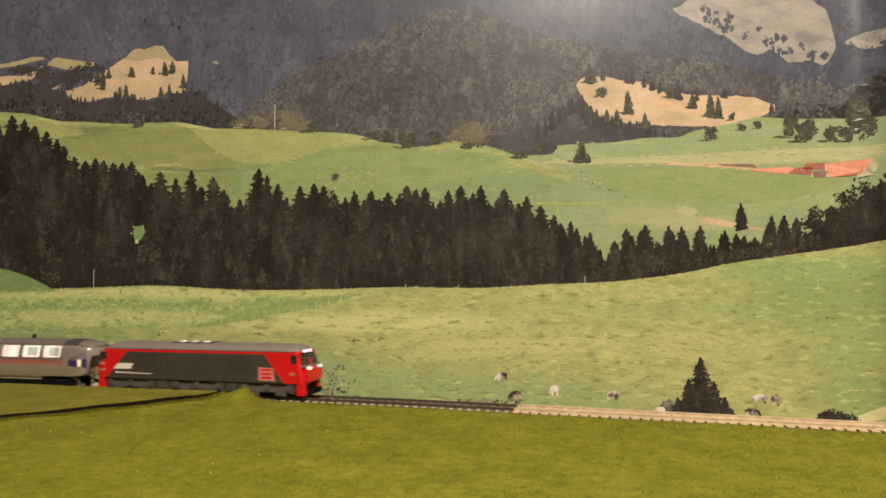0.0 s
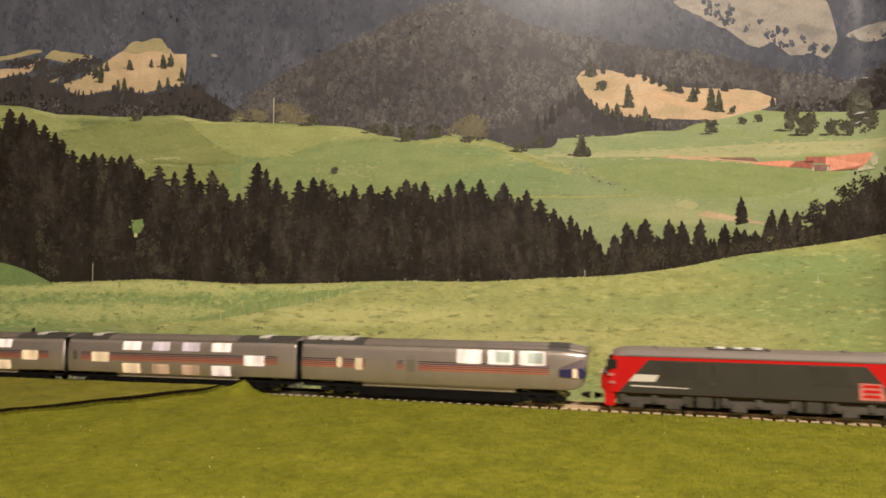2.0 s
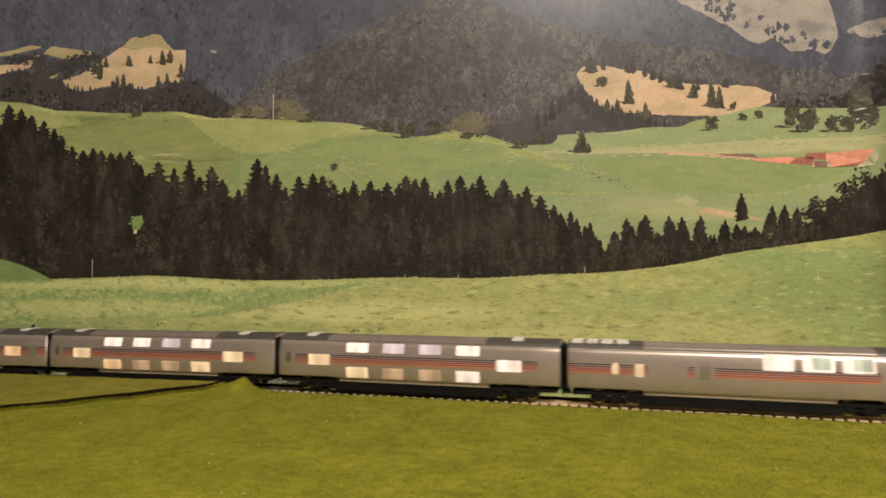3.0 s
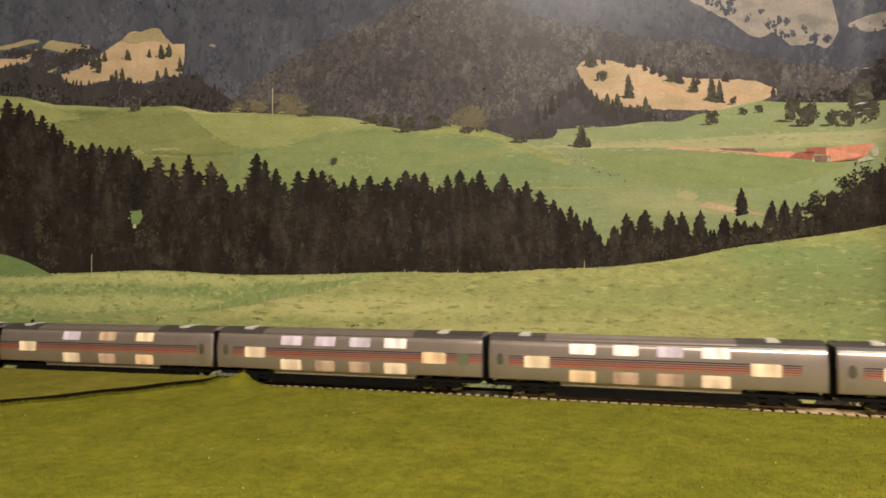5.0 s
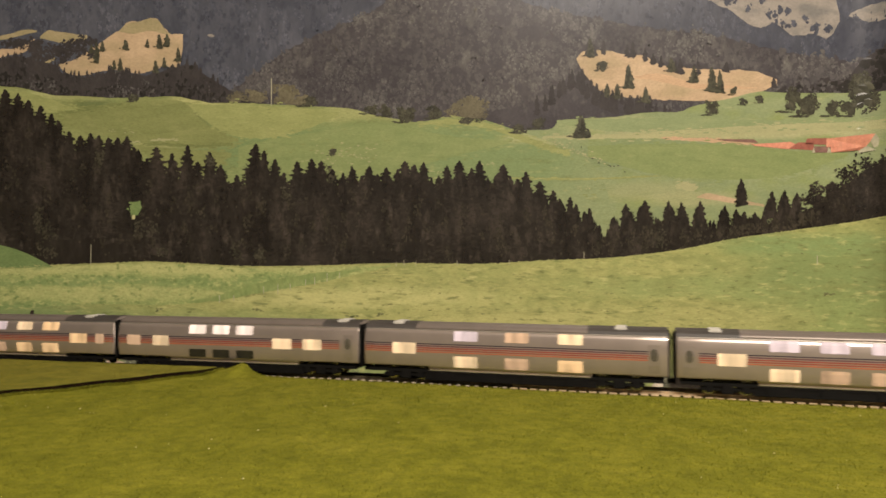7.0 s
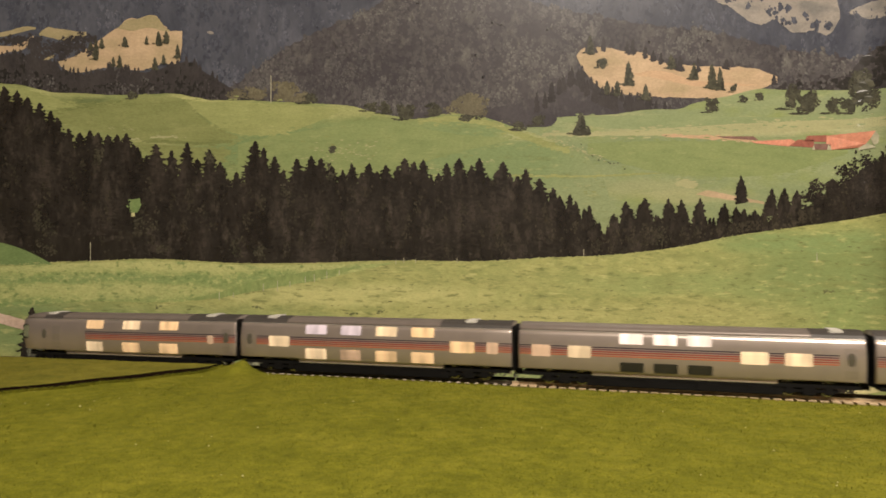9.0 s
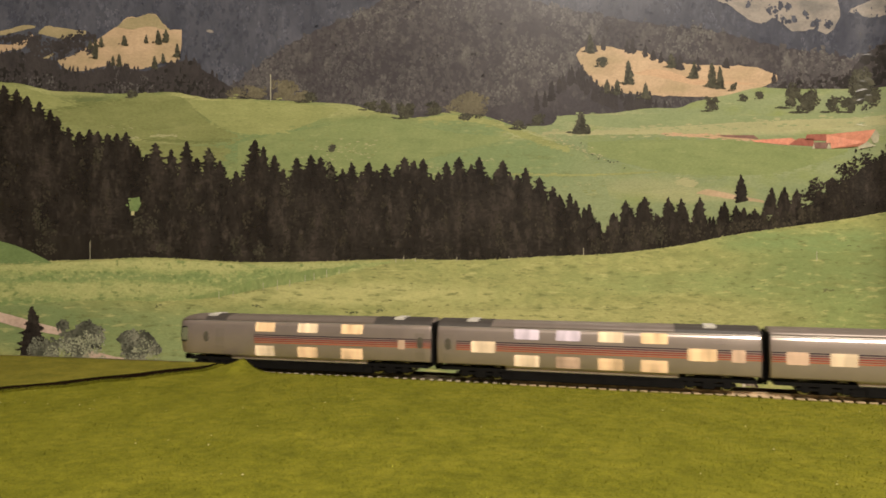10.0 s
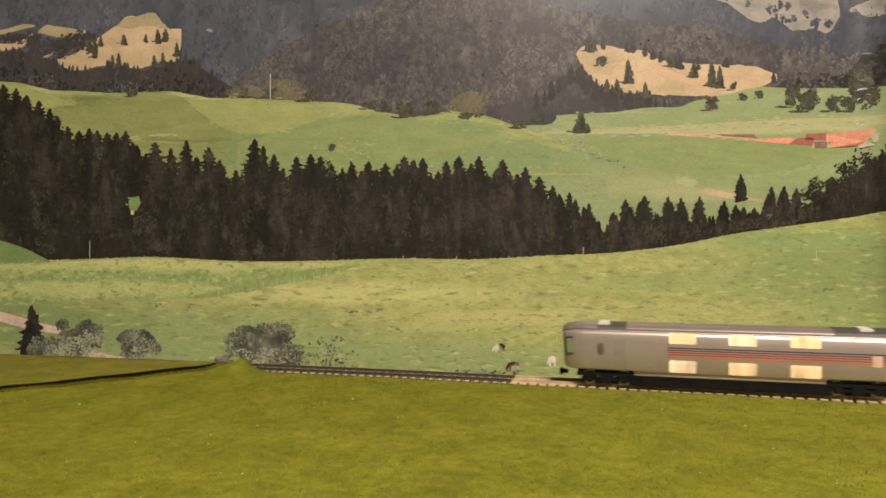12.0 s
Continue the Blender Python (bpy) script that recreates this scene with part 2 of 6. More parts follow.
def draw_near(rnd):
    y = near_edge(0) - 0.20 * rnd.random() ** 1.35
    x = rnd.uniform(-0.36, 0.24)
    return (x, y, near_height(x, y)) if x > seam_x(y) + 0.0026 else None


def draw_edge(rnd):
    x = rnd.uniform(-0.198, 0.22)
    y = near_edge(x) - abs(rnd.gauss(0, 0.0010))
    return x, y, near_height(x, y)


def draw_rim(rnd):
    y = rnd.uniform(-0.13, -0.012)
    x = seam_x(y) + 0.0026 + abs(rnd.gauss(0, 0.0008))
    return x, y, near_height(x, y)


def draw_far(rnd):
    y = rnd.uniform(-0.12, -0.0108)
    x = seam_x(y) - 0.001 - rnd.random() * 0.26
    return x, y, far_height(x, y)


tagged(part("grass_pile", fibres(190000, draw_near, 0.00045, 5), M_GRASS, near_mat), "short olive static grass fibres", "", "", "stuff")
tagged(part("edge_pile", fibres(6000, draw_rim, 0.0014, 6), M_GRASS, near_mat), "ragged fibres along the seam", "", "", "stuff")
tagged(part("edge_pile", fibres(6000, draw_edge, 0.0005, 8), M_GRASS, near_mat), "short fibres along the track edge", "", "", "stuff")
tagged(part("grass_pile", fibres(45000, draw_far, 0.0004, 7), M_FARGRASS, far_mat), "short dull olive grass fibres", "", "", "stuff")



def flecks(count, seed):
    """Small pale crumbs caught in the grass."""
    rnd = random.Random(seed)
    v, fc = [], []
    for _ in range(count):
        y = -0.012 - 0.15 * rnd.random()
        x = rnd.uniform(-0.30, 0.20)
        if x < seam_x(y) + 0.004:
            continue
        z = near_height(x, y) + 0.0004
        r = rnd.uniform(0.00018, 0.00042)
        n = len(v)
        a = rnd.uniform(0, 6.3)
        v += [(x + r * math.cos(a + k * 2.1) * rnd.uniform(0.7, 1.3), y + r * math.sin(a + k * 2.1) * rnd.uniform(0.7, 1.3), z) for k in range(3)] + [(x, y, z + r)]
        fc += [(n, n + 1, n + 3), (n + 1, n + 2, n + 3), (n + 2, n, n + 3)]
    return v, fc


tagged(part("pale_crumbs", flecks(110, 9), plain("crumb_cream", (0.42, 0.40, 0.16, 1), 0.7), near_mat), "tiny pale crumbs in the grass", "", "", "stuff")

# ---- track ----
M_RAIL = plain("rail_steel", (0.095, 0.075, 0.05, 1), 0.4, 0.3, 0.2, 300.0)
M_SLEEPER = plain("sleeper_brown", (0.40, 0.33, 0.25, 1), 0.6, 0, 0.3, 250.0, 0.2)
M_SLEEPER2 = plain("sleeper_tan", (0.46, 0.34, 0.20, 1), 0.6, 0, 0.2, 250.0, 0.2)
M_BED = plain("roadbed_tan", (0.07, 0.05, 0.03, 1), 0.8, 0, 0.2, 220.0, 0.4)
JOINT = -0.056
track = tagged(new("railway_track"), "straight narrow model track with dark rails turning tan", "railway track")
M_RAIL2 = plain("rail_tan", (0.50, 0.38, 0.24, 1), 0.45, 0.0, 0.2, 300.0)


def along(bars, x0, x1):
    """Bars of oblong section (y0, y1, z0, z1) that follow the fall of the ground from x0 to x1."""
    v, fc = [], []
    n = max(2, int((x1 - x0) / 0.02))
    for y0, y1, z0, z1 in bars:
        base = len(v)
        for k in range(n + 1):
            x = x0 + (x1 - x0) * k / n
            z = dip(x)
            v += [(x, y0, z + z0), (x, y1, z + z0), (x, y1, z + z1), (x, y0, z + z1)]
        for k in range(n):
            a = base + 4 * k
            fc += [(a + i, a + 4 + i, a + 4 + (i + 1) % 4, a + (i + 1) % 4) for i in range(4)]
        fc += [(base, base + 1, base + 2, base + 3), tuple(base + 4 * n + i for i in (3, 2, 1, 0))]
    return v, fc


for x0, x1, m in ((-1.68, JOINT - 0.0003, M_RAIL), (JOINT + 0.0003, 1.68, M_RAIL2)):
    for y in (-0.0047, 0.0047):
        bars = [(y - 0.0008, y + 0.0008, 0.0, 0.0004), (y - 0.00025, y + 0.00025, 0.0004, 0.0010), (y - 0.0004, y + 0.0004, 0.0010, 0.0014)]
        part("rail", along(bars, x0, x1), m, track, "dull brown rail" if m is M_RAIL else "paler tan rail")
M_BED2 = plain("roadbed_dark", (0.10, 0.072, 0.045, 1), 0.8, 0, 0.25, 220.0, 0.4)
part("roadbed", along([(-0.0098, 0.0095, -0.0034, -0.0012)], -1.69, JOINT - 0.0002), M_BED2, track, "dark brown strip under the sleepers")
part("roadbed", along([(-0.0098, 0.0095, -0.0034, -0.0012)], JOINT + 0.0002, 1.69), M_BED, track, "brown strip under the tan sleepers")
PITCH = 0.0042


def bm_mesh(name, bm, mat):
    me = bpy.data.meshes.new(name)
    bm.to_mesh(me)
    bm.free()
    me.materials.append(mat)
    return me


sleeper_a = bm_mesh("sleeper", box(-0.0008, 0.0008, -0.0085, 0.0085, -0.0012, 0.0001), M_SLEEPER)
sleeper_b = bm_mesh("sleeper", box(-0.0015, 0.0015, -0.0085, 0.0085, -0.0012, 0.0001), M_SLEEPER2)
rest = ([], [])
first = int(-1.66 / PITCH)
for k in range(first, -first + 1):
    x = k * PITCH
    if -0.62 < x < 0.42:
        ob = new("sleeper", sleeper_a if x < JOINT else sleeper_b)
        ob.parent = track
        ob.matrix_basis = pose(x, 0, dip(x))
    else:
        b = len(rest[0])
        me = sleeper_a
        rest[0].extend((v.co.x + x, v.co.y, v.co.z + dip(x)) for v in me.vertices)
        rest[1].extend(tuple(b + i for i in p.vertices) for p in me.polygons)
tagged(part("far_sleepers", rest, M_SLEEPER, track), "brown sleepers further along the track", "", "", "stuff")


# ---- the printed landscape behind the layout ----
# The print is drawn in its own units of about 0.41 mm, u to the right and v down from the top edge of the sheet.
DIST = 0.50
UNIT = DIST / 1230.7
FOLD = 1500


def sheet_xz(u, v):
    return (u - 784) * UNIT, EYE_Z + (450 - v) * UNIT


def on_sheet(u, v, layer):
    """A place on the sheet, which bends forward past the fold; layers of ink lie on one another."""
    x, z = sheet_xz(u, v)
    d = -0.00003 * layer
    over = x - sheet_xz(FOLD, 0)[0]
    if over > 0:
        r, turn = 0.034, 0.85
        a = min(over / r, turn)
        run = max(0.0, over - r * turn)
        nx, ny = r * math.sin(a) + run * math.cos(a), r * (1 - math.cos(a)) + run * math.sin(a)
        return x - over + nx - d * math.sin(a) * -1, d * math.cos(a) - ny, z
    return x, d, z


backdrop = tagged(new("backdrop"), "large glossy printed alpine landscape standing behind the track", "backdrop", "", "structure")
backdrop.matrix_world = pose(-ST * DIST, EYE_Y + CT * DIST, 0, 0, 0, YAW)


def smooth_profile(points, step=6.0, rough=0.0, freq=0.02, seed=0.0):
    """A hill's outline through a few points, eased between them, with small unevenness."""
    us, vs = [p[0] for p in points], [p[1] for p in points]
    n = len(points)
    slope = []
    for i in range(n):
        a, b = max(0, i - 1), min(n - 1, i + 1)
        slope.append((vs[b] - vs[a]) / (us[b] - us[a]))
    out, u, i = [], us[0], 0
    while u <= us[-1] + 0.01:
        while i < n - 2 and u > us[i + 1]:
            i += 1
        w = us[i + 1] - us[i]
        t = (u - us[i]) / w
        h = (2 * t ** 3 - 3 * t ** 2 + 1) * vs[i] + (t ** 3 - 2 * t ** 2 + t) * w * slope[i] + (3 * t ** 2 - 2 * t ** 3) * vs[i + 1] + (t ** 3 - t ** 2) * w * slope[i + 1]
        if rough:
            h += rough * (noise.noise((u * freq, seed, 0)) + 0.5 * noise.noise((u * freq * 3.1, seed, 5)))
        out.append((u, h))
        u += step
    return out


def height_at(profile, u):
    for (u0, v0), (u1, v1) in zip(profile, profile[1:]):
        if u0 <= u <= u1:
            return v0 + (v1 - v0) * (u - u0) / (u1 - u0)
    return profile[-1][1] if u > profile[-1][0] else profile[0][1]


def band(profile, bottom, layer):
    """The area under an outline, down to another outline or a level."""
    v, fc = [], []
    for u, top in profile:
        low = height_at(bottom, u) if isinstance(bottom, list) else bottom
        v += [on_sheet(u, top, layer), on_sheet(u, max(low, top + 0.5), layer)]
    for k in range(len(profile) - 1):
        fc.append((2 * k, 2 * k + 1, 2 * k + 3, 2 * k + 2))
    return v, fc


def patch(top, low, layer, rough=2.5, seed=1.0):
    """An area between two outlines that share their ends."""
    a = smooth_profile(top, 4.0, rough, 0.06, seed)
    b = smooth_profile(low, 4.0, rough, 0.06, seed + 9)
    return band(a, b, layer)


class Ink:
    """Collects many small dabs of one ink."""
    def __init__(self, layer, seed):
        self.v, self.f, self.layer, self.rnd = [], [], layer, random.Random(seed)

    def poly(self, pts):
        n = len(self.v)
        self.v += [on_sheet(u, w, self.layer + self.rnd.random() * 0.8) for u, w in pts]
        self.f.append(tuple(range(n, n + len(pts))))

    def dab(self, u, w, r, flat=1.0, spread=0.8):
        n, a0 = 6, self.rnd.uniform(0, 1)
        d = self.rnd.random() * spread
        k = len(self.v)
        for i in range(n):
            a = a0 + i * 6.283 / n
            q = r * self.rnd.uniform(0.55, 1.25)
            self.v.append(on_sheet(u + q * math.cos(a), w + q * flat * math.sin(a), self.layer + d))
        self.f.append(tuple(range(k, k + n)))

    def conifer(self, u, base, h, w):
        """A conifer: a narrow core and uneven drooping branches on both sides."""
        r = self.rnd
        self.poly([(u, base - h), (u + w * 0.21, base - h * 0.5), (u + w * 0.34, base), (u - w * 0.34, base), (u - w * 0.21, base - h * 0.5)])
        tiers = max(6, int(h / 3.1))
        for i in range(tiers):
            t = (i + 0.6) / tiers
            v = base - h * (1 - t)
            for side in (-1, 1):
                reach = w / 2 * t ** 0.62 * r.uniform(0.45, 1.2) + 0.8
                thick = h / tiers * r.uniform(0.6, 1.5)
                droop = reach * r.uniform(-0.08, 0.38)
                self.poly([(u, v - thick), (u + side * reach, v + droop - thick * 0.3), (u + side * reach * 0.82, v + droop + thick * 0.45), (u, v + thick)][::side])

    def crown(self, u, base, w, h, dabs, size):
        """A broad-leaved bush or tree: many leaf clumps with an uneven outline."""
        r = self.rnd
        lobes = [(r.uniform(-0.40, 0.40), r.uniform(-0.36, 0.30), r.uniform(0.18, 0.46)) for _ in range(9)] + [(0, -0.20, 0.56)]
        for _ in range(dabs):
            lx, ly, lr = r.choice(lobes)
            a, q = r.uniform(0, 6.283), r.random() ** 0.5 * lr * r.uniform(0.85, 1.2)
            x = u + w * (lx + 0.5 * q * math.cos(a))
            y = base - h * (0.5 + ly + 0.5 * q * math.sin(a))
            self.dab(x, min(y, base), size * r.uniform(0.4, 1.25), 0.9)

    def done(self, name, mat, label, kind=""):
        return tagged(part(name, (self.v, self.f), mat, backdrop), label, "", "", kind)


# sheet of paper
paper = plain("paper_white", (0.7, 0.68, 0.62, 1), 0.6)
front = [on_sheet(u, v, -16) for u in [-120] + list(range(1480, 1761, 4)) for v in (-230, 757)]
back = [(x, y + 0.002, z) for x, y, z in front]
nf = len(front)
quads = []
for k in range(nf // 2 - 1):
    a = 2 * k
    quads += [(a, a + 1, a + 3, a + 2), (nf + a, nf + a + 2, nf + a + 3, nf + a + 1), (a, a + 2, nf + a + 2, nf + a), (a + 1, nf + a + 1, nf + a + 3, a + 3)]
quads += [(0, nf, nf + 1, 1), (nf - 2, nf - 1, 2 * nf - 1, 2 * nf - 2)]
part("paper_sheet", (front + back, quads), paper, backdrop, "stiff paper sheet curling forward near one end")

# inks
I_FAR = printed("ink_far_mountain", [(0.3, rgb(72, 75, 85)), (0.5, rgb(82, 84, 94)), (0.75, rgb(94, 95, 106))], 40, (1, 1, 0.55), 0, None, 0.10, streaks=[(70, (1, 1, 0.5), 0.48, 0.66, rgb(62, 65, 77), 0.5), (90, (1, 1, 0.5), 0.56, 0.70, rgb(108, 110, 122), 0.4), (9, (1, 1, 1.5), 0.45, 0.7, rgb(56, 60, 74), 0.5)])
I_BLUEDARK = printed("ink_blue_shade", [(0.35, rgb(66, 69, 80)), (0.65, rgb(80, 82, 93))], 14, (1, 1, 0.6), 0.05, streaks=[(70, (1, 1, 0.5), 0.48, 0.66, rgb(62, 65, 77), 0.5), (90, (1, 1, 0.5), 0.56, 0.70, rgb(108, 110, 122), 0.4), (9, (1, 1, 1.5), 0.45, 0.7, rgb(56, 60, 74), 0.5)])
I_BLUE = printed("ink_blue_canopy", [(0.35, rgb(73, 76, 88)), (0.65, rgb(92, 94, 106))], 14, (1, 1, 1), 0.05, streaks=[(70, (1, 1, 0.5), 0.48, 0.66, rgb(62, 65, 77), 0.5), (90, (1, 1, 0.5), 0.56, 0.70, rgb(108, 110, 122), 0.4), (9, (1, 1, 1.5), 0.45, 0.7, rgb(56, 60, 74), 0.5)])
I_BLUELIGHT = printed("ink_blue_light", [(0.35, rgb(84, 87, 98)), (0.65, rgb(104, 105, 116))], 14, (1, 1, 1), 0.06, streaks=[(70, (1, 1, 0.5), 0.48, 0.66, rgb(62, 65, 77), 0.5), (90, (1, 1, 0.5), 0.56, 0.70, rgb(108, 110, 122), 0.4), (9, (1, 1, 1.5), 0.45, 0.7, rgb(56, 60, 74), 0.5)])
I_CENTRE = printed("ink_wooded_hill", [(0.35, rgb(65, 61, 65)), (0.65, rgb(83, 78, 79))], 18, (1, 1, 0.8), 0, None, 0.12, streaks=[(70, (1, 1, 0.8), 0.48, 0.66, rgb(63, 59, 63), 0.55), (90, (1, 1, 0.7), 0.56, 0.70, rgb(117, 114, 106), 0.5)])
I_HILLDARK = printed("ink_hill_shade", [(0.35, rgb(65, 61, 65)), (0.65, rgb(81, 76, 78))], 14, (1, 1, 1), 0.06, streaks=[(70, (1, 1, 0.8), 0.48, 0.66, rgb(63, 59, 63), 0.55), (90, (1, 1, 0.7), 0.56, 0.70, rgb(117, 114, 106), 0.5)])
I_CANOPY = printed("ink_canopy", [(0.35, rgb(74, 70, 72)), (0.65, rgb(96, 92, 90))], 14, (1, 1, 1), 0.06, streaks=[(70, (1, 1, 0.8), 0.48, 0.66, rgb(63, 59, 63), 0.55), (90, (1, 1, 0.7), 0.56, 0.70, rgb(117, 114, 106), 0.5)])
I_HILLLIGHT = printed("ink_hill_light", [(0.35, rgb(87, 84, 84)), (0.65, rgb(111, 109, 103))], 14, (1, 1, 1), 0.05, streaks=[(70, (1, 1, 0.8), 0.48, 0.66, rgb(63, 59, 63), 0.55), (90, (1, 1, 0.7), 0.56, 0.70, rgb(117, 114, 106), 0.5)])
I_STANDDARK = printed("ink_stand_shade", [(0.3, rgb(42, 40, 38)), (0.7, rgb(54, 51, 48))], 40, (1, 1, 1), 0.15)
I_TAN2 = printed("ink_warm_hay", [(0.3, rgb(192, 154, 112)), (0.7, rgb(206, 168, 124))], 60, (1, 1, 3))
I_YELLOW = printed("ink_sunny_grass", [(0.25, rgb(140, 148, 76)), (0.5, rgb(149, 155, 81)), (0.75, rgb(160, 164, 90))], 40, (1, 1, 3), 0.02, streaks=[(46, (1, 1, 4.5), 0.52, 0.70, rgb(126, 134, 66), 0.5), (80, (1, 1, 4.0), 0.58, 0.70, rgb(176, 176, 104), 0.5)])
I_OLIVEGRASS = printed("ink_olive_grass", [(0.25, rgb(124, 131, 66)), (0.5, rgb(132, 139, 71)), (0.75, rgb(142, 147, 78))], 40, (1, 1, 3), 0.03, streaks=[(46, (1, 1, 4.5), 0.52, 0.70, rgb(112, 121, 60), 0.5), (80, (1, 1, 4.0), 0.58, 0.70, rgb(150, 152, 84), 0.5)])
I_DARKGRASS = printed("ink_dark_grass", [(0.3, rgb(112, 121, 60)), (0.7, rgb(122, 131, 66))], 60, (1, 1, 3), 0.03)
I_COOL2 = printed("ink_cool_grass", [(0.25, rgb(124, 141, 76)), (0.5, rgb(132, 147, 80)), (0.75, rgb(141, 153, 86))], 30, (1, 1, 3), 0.02, streaks=[(46, (1, 1, 4.5), 0.52, 0.70, rgb(112, 130, 70), 0.5), (80, (1, 1, 4.0), 0.58, 0.70, rgb(152, 160, 94), 0.5)])
I_ROOFDARK = printed("ink_brown_roof", [(0.3, rgb(150, 82, 64)), (0.7, rgb(172, 98, 76))], 200)
I_BARNWALL = printed("ink_barn_wall", [(0.3, rgb(118, 84, 74)), (0.7, rgb(142, 104, 90))], 160)
I_EDGEBUSH = printed("ink_edge_bush", [(0.3, rgb(52, 50, 37)), (0.7, rgb(78, 74, 56))], 90, (1, 1, 1), 0.3)
I_TAN = printed("ink_hay_field", [(0.3, rgb(182, 152, 112)), (0.7, rgb(206, 174, 132))], 40, (1, 1, 2), 0, (24, rgb(172, 150, 106), 0.48, 0.66))
I_PALE = printed("ink_pale_alp", [(0.3, rgb(138, 130, 120)), (0.7, rgb(160, 150, 138))], 40, (1, 1, 1.5), 0, (40, rgb(122, 118, 112), 0.5, 0.66))
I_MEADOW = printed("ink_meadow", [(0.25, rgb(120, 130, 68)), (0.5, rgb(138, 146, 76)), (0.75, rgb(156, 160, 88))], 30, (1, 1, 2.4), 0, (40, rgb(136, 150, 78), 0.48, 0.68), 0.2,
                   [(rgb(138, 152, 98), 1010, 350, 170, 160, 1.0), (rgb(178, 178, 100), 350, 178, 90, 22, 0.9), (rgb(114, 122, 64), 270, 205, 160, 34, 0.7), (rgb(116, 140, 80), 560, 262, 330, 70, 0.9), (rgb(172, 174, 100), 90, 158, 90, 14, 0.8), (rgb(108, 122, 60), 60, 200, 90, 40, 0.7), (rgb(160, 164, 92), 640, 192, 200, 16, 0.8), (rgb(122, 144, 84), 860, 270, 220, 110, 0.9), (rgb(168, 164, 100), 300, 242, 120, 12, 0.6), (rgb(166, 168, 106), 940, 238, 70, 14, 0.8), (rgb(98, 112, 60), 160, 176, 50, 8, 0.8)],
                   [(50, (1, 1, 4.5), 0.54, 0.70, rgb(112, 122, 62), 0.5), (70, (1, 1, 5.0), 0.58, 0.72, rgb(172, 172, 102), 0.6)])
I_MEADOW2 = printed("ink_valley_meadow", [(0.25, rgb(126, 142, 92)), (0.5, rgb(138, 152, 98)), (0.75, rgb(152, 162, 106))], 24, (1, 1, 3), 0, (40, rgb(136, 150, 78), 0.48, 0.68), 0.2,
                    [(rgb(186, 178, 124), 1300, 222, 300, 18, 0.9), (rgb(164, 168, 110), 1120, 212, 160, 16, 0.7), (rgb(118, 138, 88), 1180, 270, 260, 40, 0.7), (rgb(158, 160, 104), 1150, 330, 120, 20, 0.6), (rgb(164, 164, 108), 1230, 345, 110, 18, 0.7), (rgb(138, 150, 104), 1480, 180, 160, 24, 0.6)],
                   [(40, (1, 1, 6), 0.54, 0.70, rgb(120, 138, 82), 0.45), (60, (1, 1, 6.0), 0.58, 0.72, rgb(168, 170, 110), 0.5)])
I_BAND = printed("ink_straw_band", [(0.3, rgb(176, 176, 108)), (0.7, rgb(204, 194, 130))], 30, (1, 1, 6))
I_SPRUCE = printed("ink_spruce", [(0.3, rgb(32, 28, 24)), (0.5, rgb(45, 40, 34)), (0.72, rgb(66, 58, 50))], 60, (1, 1, 0.5), 0.26, None, 0.22, streaks=[(110, (1, 1, 0.45), 0.56, 0.70, rgb(82, 73, 62), 0.6), (40, (1, 1, 0.5), 0.5, 0.68, rgb(26, 22, 18), 0.6)])
I_DARK = printed("ink_forest_shade", [(0.3, rgb(32, 28, 23)), (0.6, rgb(46, 41, 34)), (0.8, rgb(60, 53, 45))], 60, (1, 1, 0.35), 0, None, 0.2)
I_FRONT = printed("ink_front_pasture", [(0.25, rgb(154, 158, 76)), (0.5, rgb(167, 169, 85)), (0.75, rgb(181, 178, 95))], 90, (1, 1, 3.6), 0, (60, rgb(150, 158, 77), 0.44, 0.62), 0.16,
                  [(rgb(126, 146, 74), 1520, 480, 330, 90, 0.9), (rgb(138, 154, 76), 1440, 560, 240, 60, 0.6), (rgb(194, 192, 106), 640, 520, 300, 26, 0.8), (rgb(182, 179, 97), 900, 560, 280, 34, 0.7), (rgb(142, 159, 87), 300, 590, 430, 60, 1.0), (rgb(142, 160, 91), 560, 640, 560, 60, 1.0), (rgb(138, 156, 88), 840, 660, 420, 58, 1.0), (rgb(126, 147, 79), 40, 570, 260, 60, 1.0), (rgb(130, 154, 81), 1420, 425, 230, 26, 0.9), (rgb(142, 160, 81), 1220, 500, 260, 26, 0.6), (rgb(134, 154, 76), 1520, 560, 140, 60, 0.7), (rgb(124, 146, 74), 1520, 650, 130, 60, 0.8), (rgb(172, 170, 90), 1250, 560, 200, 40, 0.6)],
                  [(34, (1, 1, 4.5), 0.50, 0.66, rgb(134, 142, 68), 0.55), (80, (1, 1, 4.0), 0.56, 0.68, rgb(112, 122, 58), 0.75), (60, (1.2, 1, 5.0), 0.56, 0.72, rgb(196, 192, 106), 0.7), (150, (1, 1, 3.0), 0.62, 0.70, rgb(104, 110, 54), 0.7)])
I_COOL = printed("ink_cool_pasture", [(0.25, rgb(126, 142, 88)), (0.5, rgb(136, 151, 96)), (0.75, rgb(148, 160, 102))], 40, (1, 1, 3.2), 0, (14, rgb(146, 160, 94), 0.5, 0.7), 0.15)
I_VALLEY = printed("ink_valley_straw", [(0.3, rgb(156, 158, 104)), (0.7, rgb(174, 170, 114))], 30, (1, 1, 6), 0.02)
